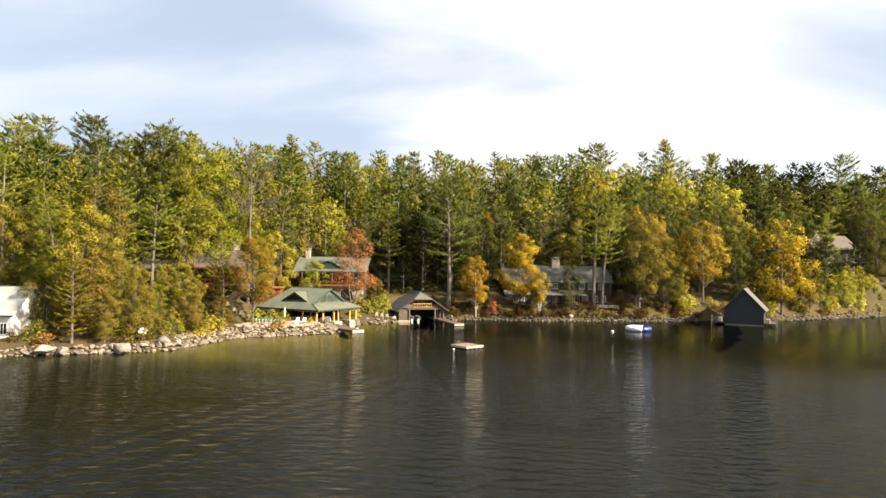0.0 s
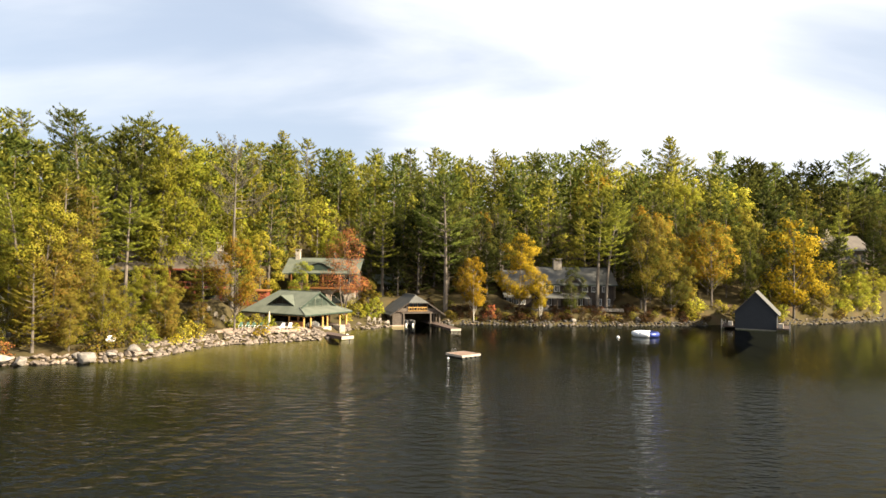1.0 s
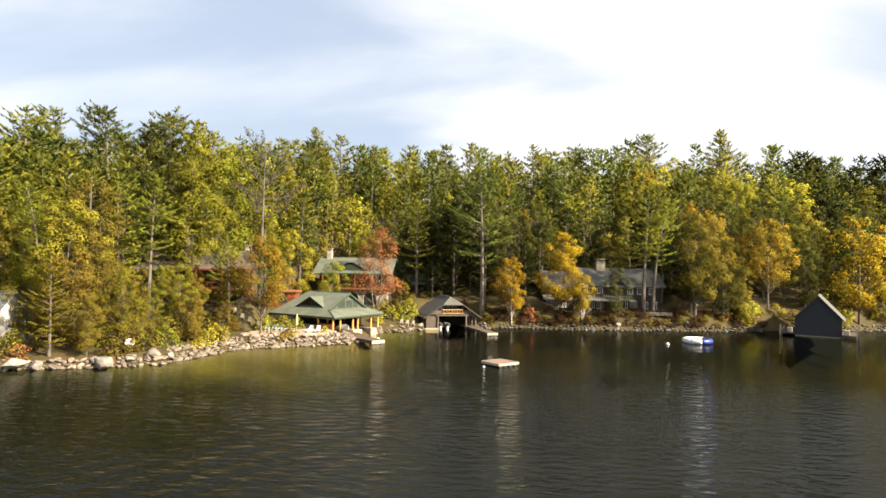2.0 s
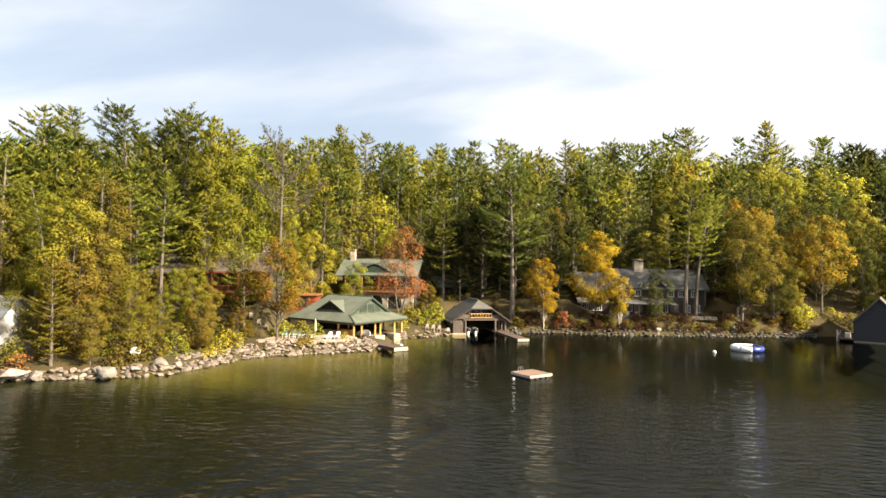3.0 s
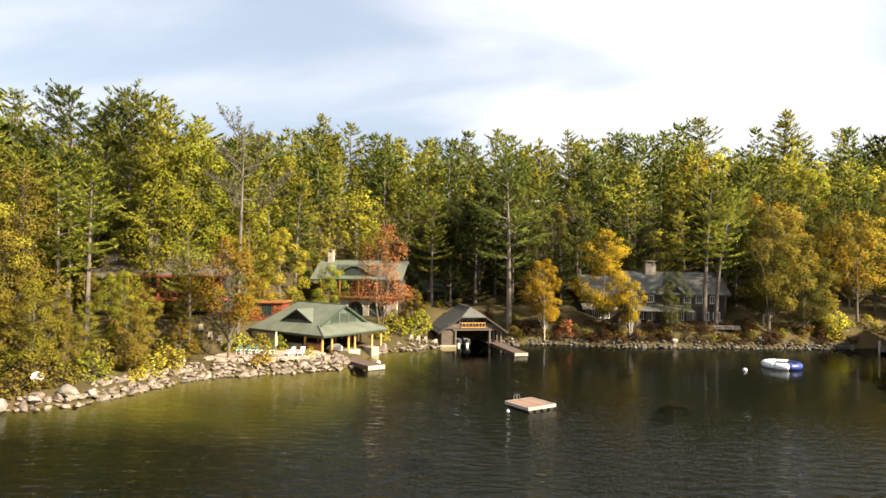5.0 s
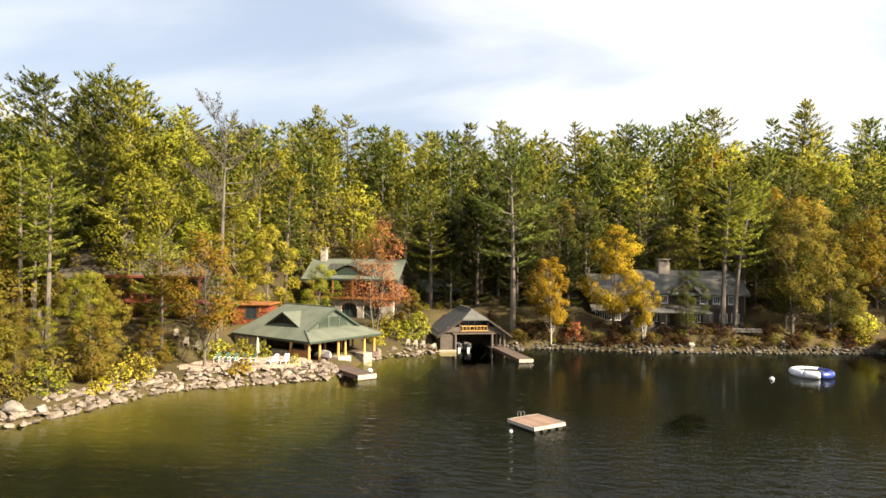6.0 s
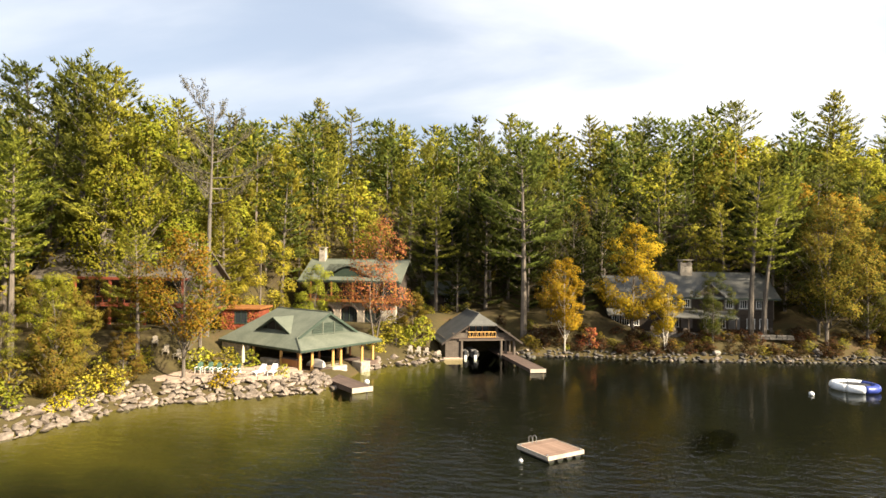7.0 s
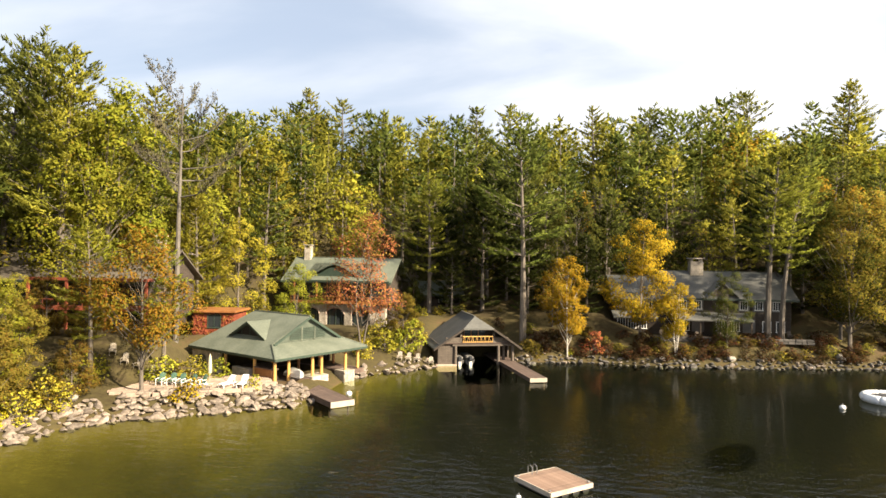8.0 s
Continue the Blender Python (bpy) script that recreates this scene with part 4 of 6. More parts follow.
def stonework(x0, x1, y0, y1, z0, z1, size, seed):
    """Courses of uneven stones round a block."""
    rng = random.Random(seed)
    bm = bmesh.new()
    box(bm, x0 + 0.04, x1 - 0.04, y0 + 0.04, y1 - 0.04, z0, z1)
    z = z0
    while z < z1 - 0.05:
        h = min(size * rng.uniform(0.55, 0.95), z1 - z)
        for ax in (0, 1):
            lo, hi = ((x0, x1), (y0, y1))[ax]
            for face in (0, 1):
                p = lo
                while p < hi - 0.03:
                    w = min(size * rng.uniform(0.8, 1.7), hi - p)
                    d = rng.uniform(0.0, 0.05)
                    if ax == 0:
                        c = y0 if face == 0 else y1
                        box(bm, p + 0.015, p + w - 0.015, c - d - (0.02 if face == 0 else 0.06), c + d + (0.06 if face == 0 else 0.02), z + 0.012, z + h - 0.012)
                    else:
                        c = x0 if face == 0 else x1
                        box(bm, c - d - (0.02 if face == 0 else 0.06), c + d + (0.06 if face == 0 else 0.02), p + 0.015, p + w - 0.015, z + 0.012, z + h - 0.012)
                    p += w
        z += h
    return bm


def chimney(parent, x, y, z0, z1, w, seed=1, cap_w=0.16):
    c = part("chimney", stonework(x - w / 2, x + w / 2, y - w * 0.4, y + w * 0.4, z0, z1 - 0.55, 0.36, seed), STONE, parent, "fieldstone chimney with a stone cap")
    for sx in (-1, 1):
        for sy in (-1, 1):
            bm = bmesh.new()
            box(bm, x + sx * w * 0.40 - 0.12, x + sx * w * 0.40 + 0.12, y + sy * w * 0.3 - 0.12, y + sy * w * 0.3 + 0.12, z1 - 0.56, z1 - 0.14)
            part("cap_pier", bm, STONE, c)
    part("cap", boxed(x - w / 2 - cap_w, x + w / 2 + cap_w, y - w * 0.4 - cap_w, y + w * 0.4 + cap_w, z1 - 0.15, z1, 0.03), STONE, c)
    return c


def gable_roof(parent, x0, x1, y0, y1, ze, zr, mat, over=0.6, label="", thick=0.22):
    """A roof whose ridge runs along x: two slopes with overhang, a ridge cap and fascia boards."""
    ym = (y0 + y1) / 2
    s = (zr - ze) / (ym - y0)
    zo = ze - s * over
    bm = slab([(x0 - over, y0 - over, zo), (x1 + over, y0 - over, zo), (x1 + over, ym, zr), (x0 - over, ym, zr)], thick)
    roof = part("roof", bm, mat, parent, label)
    part("rear_slope", slab([(x0 - over, ym, zr), (x1 + over, ym, zr), (x1 + over, y1 + over, zo), (x0 - over, y1 + over, zo)], thick), mat, roof)
    part("ridge_cap", boxed(x0 - over, x1 + over, ym - 0.14, ym + 0.14, zr - 0.03, zr + 0.05), mat, roof)
    part("fascia", boxed(x0 - over, x1 + over, y0 - over - 0.05, y0 - over - 0.004, zo - thick - 0.06, zo - 0.03), TRIM_GREEN, roof)
    return roof


def walled(parent, x0, x1, y0, y1, z0, z1, mat, gable=0.0, label="", courses=0.0):
    """Four walls with thickness; gable: how far the end walls rise to the ridge."""
    t = 0.25
    wall = part("wall", boxed(x0, x1, y0, y0 + t, z0, z1), mat, parent, label)
    part("rear_wall", boxed(x0, x1, y1 - t, y1, z0, z1), mat, wall)
    ym = (y0 + y1) / 2
    for xa in (x0, x1 - t):
        bm = bmesh.new()
        pts = [(y0 + t, z0), (y1 - t, z0), (y1 - t, z1), (ym, z1 + gable), (y0 + t, z1)]
        a = [bm.verts.new((xa, p, q)) for p, q in pts]
        b = [bm.verts.new((xa + t, p, q)) for p, q in pts]
        bm.faces.new(a), bm.faces.new(b[::-1])
        for i in range(5):
            j = (i + 1) % 5
            bm.faces.new((a[j], a[i], b[i], b[j]))
        bmesh.ops.recalc_face_normals(bm, faces=bm.faces[:])
        part("end_wall", bm, mat, wall)
    if courses:
        lap = mesh_of("clapboard", boxed(x0 - 0.01, x1 + 0.01, y0 - 0.025, y0 - 0.002, -0.02, 0.02), mat)
        z = z0 + courses
        while z < z1:
            part("clapboard", lap, None, wall, m=Matrix.Translation((0, 0, z)))
            z += courses
    return wall


def railing(parent, x0, x1, y, z, mat, h=0.95, step=0.28):
    bm = bmesh.new()
    box(bm, x0, x1, y - 0.06, y + 0.06, z + h - 0.08, z + h)
    box(bm, x0, x1, y - 0.04, y + 0.04, z + 0.08, z + 0.15)
    rail = part("railing", bm, mat, parent)
    n = int((x1 - x0) / step)
    bal = mesh_of("baluster", boxed(-0.025, 0.025, -0.025, 0.025, 0.15, h - 0.08), mat)
    for k in range(n + 1):
        part("baluster", bal, None, rail, m=Matrix.Translation((x0 + 0.05 + (x1 - x0 - 0.1) * k / n, y, z)))
    return rail


# ---- the lakeside pavilion ----
# local x along its water side, y away from the water; a gable over the water side, a dormer over the terrace side
PV = thing("boat_pavilion", pose(-22.4, 120.1, 0, 0, 0, 61.15), "open lakeside boat pavilion with grey-green hipped roof on log posts", "pavilion")
S, SY, ZE, ZR, YG = 13.5, 15.7, 3.85, 7.65, 2.9
MID = S / 2
zs = ZE + 0.36 * YG                                   # where the skirt meets the gable wall
xs = (zs - ZE) / (ZR - ZE) * MID
main = part("roof", slab([(0, 0, ZE), (xs, YG, zs), (MID, YG - 0.45, ZR), (MID, S - 1.0, ZR), (0, SY, ZE)], 0.2), ROOF_GREEN, PV, "grey-green shingled roof patched with lichen")
part("roof_slope", slab([(S, SY, ZE), (MID, S - 1.0, ZR), (MID, YG - 0.45, ZR), (S - xs, YG, zs), (S, 0, ZE)], 0.2), ROOF_GREEN, main)
part("roof_skirt", slab([(0, 0, ZE), (S, 0, ZE), (S - xs, YG + 0.02, zs), (xs, YG + 0.02, zs)], 0.2), ROOF_GREEN, main)
part("rear_hip", slab([(S, SY, ZE), (0, SY, ZE), (MID, S - 1.0, ZR)], 0.2), ROOF_GREEN, main)
for p, q in (((0, 0, ZE + 0.02), (xs, YG, zs + 0.02)), ((S, 0, ZE + 0.02), (S - xs, YG, zs + 0.02)), ((MID, YG - 0.5, ZR + 0.02), (MID, S - 1.0, ZR + 0.02))):
    part("ridge_cap", tube(bmesh.new(), [p, q], [0.10, 0.10], 5), ROOF_GREEN, main)
for sgn in (-1, 1):
    a, b = Vector((MID, YG - 0.5, ZR - 0.02)), Vector((MID + sgn * (MID - xs), YG - 0.5 + 0.1, zs + 0.03))
    part("barge_board", slab([a, b, b + Vector((0, 0.14, 0)), a + Vector((0, 0.14, 0))], 0.3), TRIM_GREEN, main)
gw = part("gable_wall", prism([(xs + 0.1, zs - 0.1), (S - xs - 0.1, zs - 0.1), (MID, ZR - 0.25)], YG, YG + 0.2), GABLE, PV)
for x0, x1 in ((4.2, 5.75), (5.95, 7.65), (7.85, 9.35)):
    fr = part("louvre_frame", boxed(x0 - 0.1, x1 + 0.1, YG - 0.06, YG - 0.004, zs + 0.12, zs + 0.2), ROOF_GREEN, gw, "green louvred gable vent")
    for k in range(7):
        z = zs + 0.22 + k * 0.19
        half = (ZR - 0.55 - z) / (ZR - 0.25 - zs) * (MID - xs)
        a, b = max(x0, MID - half), min(x1, MID + half)
        if b - a > 0.12:
            part("louvre", boxed(a, b, YG - 0.11, YG - 0.02, z, z + 0.09, m=None), TRIM_GREEN, fr)
for x0 in (5.85, 7.75):
    part("mullion", boxed(x0 - 0.07, x0 + 0.07, YG - 0.13, YG - 0.003, zs, zs + 1.55), ROOF_GREEN, gw)
# the dormer: a gable that faces the terrace; a near-black panel stands for its shaded inside
DX, DY, DW, DZ, DB = 2.75, 7.9, 2.7, 6.98, 5.4
k = (ZR - ZE) / MID
for sgn in (-1, 1):
    yb = DY + sgn * (DW + 0.5)
    front, back = DX - 0.5, (DZ - ZE) / k
    low = DB - 0.15
    part("dormer_roof", slab([(front, DY, DZ), (back, DY, DZ), ((low - ZE) / k + 0.3, yb, low), (front, yb, low)], 0.14), ROOF_GREEN, main)
    a, b = Vector((front - 0.04, DY, DZ - 0.02)), Vector((front - 0.04, yb, low - 0.02))
    part("barge_board", slab([a, b, b + Vector((0.1, 0, 0)), a + Vector((0.1, 0, 0))], 0.26), TRIM_GREEN, main)
bm = bmesh.new()
a = [bm.verts.new((DX, y, z)) for y, z in ((DY - DW, DB - 0.1), (DY + DW, DB - 0.1), (DY, DZ - 0.2))]
b = [bm.verts.new((DX + 0.15, v.co.y, v.co.z)) for v in a]
bm.faces.new(a), bm.faces.new(b[::-1])
for i in range(3):
    bm.faces.new((a[(i + 1) % 3], a[i], b[i], b[(i + 1) % 3]))
bmesh.ops.recalc_face_normals(bm, faces=bm.faces[:])
dg = part("dormer_wall", bm, DARK_IN, PV, "screened dormer opening, its shaded inside shown by a dark panel")
for y0 in (-1.5, 0.0, 1.5):
    part("screen_bar", boxed(DX - 0.05, DX - 0.003, DY + y0 - 0.05, DY + y0 + 0.05, DB - 0.1, DB + (DZ - DB - 0.4) * (1 - abs(y0) / DW)), TRIM_GREEN, dg)
# fascia, rafter tails and eave beam
for m, ln in ((Matrix.Identity(4), S), (pose(0, 0, 0, 0, 0, 90), S)):
    part("fascia", boxed(0.0, ln, -0.05, -0.004, ZE - 0.27, ZE - 0.03, m=m) if ln and m == Matrix.Identity(4) else boxed(-0.05, -0.004, 0.0, SY, ZE - 0.27, ZE - 0.03), TRIM_GREEN, main)
tail = mesh_of("rafter_tail", boxed(-0.05, 0.05, 0.05, 0.9, ZE - 0.36, ZE - 0.22), BROWN)
for i in range(26):
    part("rafter_tail", tail, None, main, m=Matrix.Translation((0.3 + i * 0.516, 0, 0)))
for i in range(30):
    part("rafter_tail", tail, None, main, m=Matrix.Translation((0, 0.3 + i * 0.516, 0)) @ pose(0, 0, 0, 0, 0, -90))
part("eave_beam", boxed(0.3, S - 0.3, 0.7, 0.95, ZE - 0.45, ZE - 0.2), LOG, PV)
part("eave_beam", boxed(0.7, 0.95, 0.96, SY - 0.3, ZE - 0.45, ZE - 0.2), LOG, PV)
bm = bmesh.new()
tube(bm, [(0, 0, 0.0), (0, 0, 1.1), (0, 0, 2.35)], [0.19, 0.175, 0.16], 9)
post = mesh_of("log_post", bm, LOG)
for x, y, z in ((0.6, 0.8, 1.1), (2.4, 0.8, 1.1), (5.7, 0.8, 1.3), (7.0, 0.8, 1.3), (10.7, 0.8, 1.3), (12.7, 0.8, 1.3), (0.8, 4.4, 1.2), (0.8, 9.6, 1.2), (0.8, 15.1, 1.2)):
    part("log_post", post, None, PV, m=Matrix.Translation((x, y, z)))
bm = bmesh.new()
tube(bm, [(0, 0, 0.0), (0, 0, 2.4)], [0.18, 0.16], 8)
inner = mesh_of("inner_post", bm, CEDAR)
for x, y in ((3.8, 5.0), (7.5, 5.2), (10.5, 5.0), (12.8, 5.0), (12.8, 9.0)):
    part("inner_post", inner, None, PV, m=Matrix.Translation((x, y, 1.25)))
part("floor_deck", boxed(0.2, 5.2, 0.5, SY - 0.4, 0.85, 1.22), DECK, PV)
part("floor_deck", boxed(10.2, S - 0.2, 0.4, SY - 0.4, 0.75, 1.25), DECK, PV)
part("floor_deck", boxed(5.2, 10.2, 8.6, SY - 0.4, 0.75, 1.25), DECK, PV)
part("stone_pier", stonework(5.2, 7.5, 0.2, 2.0, -0.6, 1.32, 0.5, 3), STONE, PV, "dry-laid stone pier at the water")
part("stone_pier", stonework(10.0, 11.6, 0.2, 1.8, -0.6, 1.30, 0.5, 4), STONE, PV, "dry-laid stone pier at the water")
part("rear_wall", boxed(0.4, S - 0.3, SY - 0.55, SY - 0.3, 1.0, ZE - 0.2), BROWN, PV)
part("side_wall", boxed(S - 0.5, S - 0.25, 6.0, SY - 0.56, 1.0, ZE - 0.2), BROWN, PV)
part("bar_counter", boxed(0.55, 1.2, 1.2, 4.0, 1.22, 2.55, 0.03), CEDAR, PV, "orange cedar bar front")
part("counter_top", boxed(0.4, 1.35, 1.1, 4.1, 2.55, 2.63), DECK, PV)
lowwall = part("stone_wall", stonework(0.3, 0.9, 4.7, 7.6, 0.9, 2.3, 0.42, 6), STONE, PV, "fieldstone half wall")
part("stone_wall", stonework(0.3, 0.9, 10.4, SY - 0.4, 0.9, ZE - 0.25, 0.42, 7), STONE, PV, "fieldstone end wall with an arched window")
bm = bmesh.new()
for i in range(9):
    a0, a1 = math.pi * i / 9, math.pi * (i + 1) / 9
    c = [(0.16, 13.2 + 0.85 * math.cos(a), 2.35 + 0.75 * math.sin(a)) for a in (a0, a1)]
    f = [bm.verts.new(p) for p in ((0.16, 13.2, 2.35), *c)]
    bm.faces.new(f)
box(bm, 0.15, 0.2, 12.35, 14.05, 1.9, 2.35)
part("arched_window", bm, GLASS, PV, "dark arched window")


# ---- the boathouse with a log balcony ----
def build_boathouse():
    bh = thing("boathouse", pose(-8.9, 142.4, 0, 0, 0, 18.4), "weathered brown boathouse with grey roof, log balcony and open boat bay", "boathouse")
    W, D, ze, zr = 10.7, 9.5, 2.85, 6.45
    xm = W / 2
    part("wall", boxed(0, 2.2, 0, 0.22, 0.2, 2.9), TAUPE, bh, "weathered brown board wall")
    for k in range(7):
        part("board_batten", boxed(0.12 + k * 0.33, 0.17 + k * 0.33, -0.03, -0.003, 0.25, 2.85), TAUPE, bh)
    part("side_wall", boxed(0, 0.22, 0.23, D, 0.2, 2.9), TAUPE, bh)
    part("side_wall", boxed(W - 0.22, W, 3.0, D, 0.2, 2.9), TAUPE, bh)
    part("rear_wall", boxed(0.23, W - 0.23, D - 0.22, D, 0.2, 2.9), DARK_IN, bh)
    part("bay_ceiling", boxed(0.23, W - 0.3, 0.3, D - 0.23, 2.75, 2.9), DARK_IN, bh)
    fl = part("foundation", boxed(-0.3, 2.5, -0.35, 1.0, -0.8, 0.2, 0.04), SLAB, bh)
    part("gable_wall", prism([(1.1, 2.91), (W - 1.1, 2.91), (xm + 1.4, 5.3), (xm - 1.4, 5.3)], 1.5, 1.7), BROWN, bh)
    part("lintel", boxed(1.9, W - 0.4, -0.25, 0.05, 2.6, 2.93, 0.03), TAUPE, bh)
    part("balcony_floor", boxed(0.4, W - 0.4, -0.35, 1.5, 2.935, 3.05), DECK, bh)
    for x in (0.9, 3.1, W - 3.1, W - 0.9):
        h = 2.9 + (zr - 2.9) * (1 - abs(x - xm) / xm) * 0.82
        part("balcony_post", boxed(x - 0.12, x + 0.12, -0.2, 0.05, 3.05, h), TAUPE, bh)
    for x0, x1 in ((0.9, 3.1), (W - 3.1, W - 0.9)):
        part("parapet", boxed(x0 + 0.13, x1 - 0.13, -0.16, 0.0, 3.05, 3.75), TAUPE, bh, "boarded balcony parapet")
    rail = part("railing", boxed(3.25, W - 3.25, -0.42, -0.30, 3.85, 3.97), LOG, bh, "honey-coloured log railing")
    part("rail_foot", boxed(3.25, W - 3.25, -0.42, -0.30, 3.12, 3.22), LOG, rail)
    bm = bmesh.new()
    tube(bm, [(0, 0, 0), (0.02, 0, 0.63)], [0.035, 0.03], 5)
    bal = mesh_of("baluster", bm, LOG)
    for k in range(15):
        part("baluster", bal, None, rail, m=Matrix.Translation((3.35 + k * 0.285, -0.36, 3.22)) @ pose(0, 0, 0, 0, 9 * (-1) ** k, 0))
    for x in (4.3, 5.3, 6.3):
        part("balcony_door", boxed(x - 0.42, x + 0.42, 1.42, 1.497, 3.05, 4.9), GLASS, bh)
        part("door_frame", boxed(x - 0.5, x - 0.42, 1.40, 1.498, 3.05, 4.95), CEDAR, bh)
    # clipped-gable roof
    ov = 0.7
    s = (zr - ze) / xm
    zo = ze - s * ov
    yc = 1.5
    zc = zr - 1.35
    xc = (zr - zc) / s
    roof = None
    for sg in (-1, 1):
        e = xm + sg * (xm + ov)
        bmr = slab([(e, -0.9, zo), (xm + sg * xc, -0.9, zc), (xm, yc, zr), (xm, D + 0.6, zr), (e, D + 0.6, zo)], 0.2)
        r = part("roof_slope" if roof else "roof", bmr, ROOF_GREY, roof or bh, "grey shingled roof with clipped front gable" if not roof else "")
        roof = roof or r
        a, b = Vector((xm + sg * xc, -0.94, zc)), Vector((e, -0.94, zo))
        part("barge_board", slab([a, b, b + Vector((0, 0.12, 0)), a + Vector((0, 0.12, 0))], 0.3), BROWN, roof)
    part("clipped_gable", slab([(xm - xc - 0.1, -1.0, zc - 0.06), (xm + xc + 0.1, -1.0, zc - 0.06), (xm, yc, zr + 0.02)], 0.2), ROOF_GREY, roof)
    part("ridge_cap", boxed(xm - 0.13, xm + 0.13, yc, D + 0.6, zr - 0.03, zr + 0.05), ROOF_GREY, roof)
    bm = bmesh.new()
    tube(bm, [(0, 0, -1.2), (0, 0, 1.2), (0, 0, 2.6)], [0.24, 0.22, 0.20], 9)
    # logs take the darker board brown, which stands for the shade under the balcony
    log = mesh_of("log_post", bm, TAUPE)
    for x, y in ((2.35, -0.1), (8.3, -0.1), (9.3, 0.9), (W - 0.4, -0.1)):
        part("log_post", log, None, bh, m=Matrix.Translation((x, y, 0.0)))
    part("side_deck", boxed(8.1, W, 0.2, D - 0.3, 0.25, 0.5), DECK, bh)
    part("inner_walkway", boxed(0.23, 1.9, 0.3, D - 0.3, 0.2, 0.4), DECK, bh)
    return bh


build_boathouse()


# ---- the stone-arched house ----
def arch_wall(parent, x0, x1, y, z0, z1, arches, rise_, label):
    """A stone wall with arched openings: piers, spandrels of wedge stones, dark glazed doors set back."""
    wall = None
    edges = [x0]
    for c, w in arches:
        edges += [c - w / 2, c + w / 2]
    edges.append(x1)
    spring = z1 - rise_ - 0.55
    for k in range(0, len(edges), 2):
        if edges[k + 1] - edges[k] > 0.15:
            p = part("stone_pier" if wall else "arcade", stonework(edges[k], edges[k + 1], y, y + 0.5, z0, z1, 0.42, 20 + k), STONE, wall or parent, label if not wall else "")
            wall = wall or p
    for n, (c, w) in enumerate(arches):
        bm = bmesh.new()
        steps = 12
        for i in range(steps):
            a0, a1 = math.pi * i / steps, math.pi * (i + 1) / steps
            xa, xb = c + w / 2 * math.cos(a1), c + w / 2 * math.cos(a0)
            za, zb = spring + rise_ * math.sin(a1), spring + rise_ * math.sin(a0)
            v = [bm.verts.new(q) for q in ((xa, y, za), (xb, y, zb), (xb, y, z1), (xa, y, z1), (xa, y + 0.5, za), (xb, y + 0.5, zb), (xb, y + 0.5, z1), (xa, y + 0.5, z1))]
            for f in ((0, 1, 2, 3), (7, 6, 5, 4), (0, 4, 5, 1), (2, 6, 7, 3)):
                bm.faces.new([v[q] for q in f])
        bmesh.ops.remove_doubles(bm, verts=bm.verts[:], dist=0.001)
        part("spandrel", bm, STONE, wall)
        part("arch_stone", tube(bmesh.new(), [(c + (w / 2 + 0.02) * math.cos(math.pi * i / 10), y - 0.02, spring + (rise_ + 0.02) * math.sin(math.pi * i / 10)) for i in range(11)], [0.13] * 11, 4), SLAB, wall)
        part("arched_door", boxed(c - w / 2, c + w / 2, y + 0.3, y + 0.36, z0, z1 - 0.5), GLASS, wall, "dark glazed arched door")
        for q in (-0.33, 0.0, 0.33):
            part("glazing_bar", boxed(c + q * w - 0.04, c + q * w + 0.04, y + 0.24, y + 0.298, z0, spring + rise_ * 0.8), TRIM_GREEN, wall)
    return wall


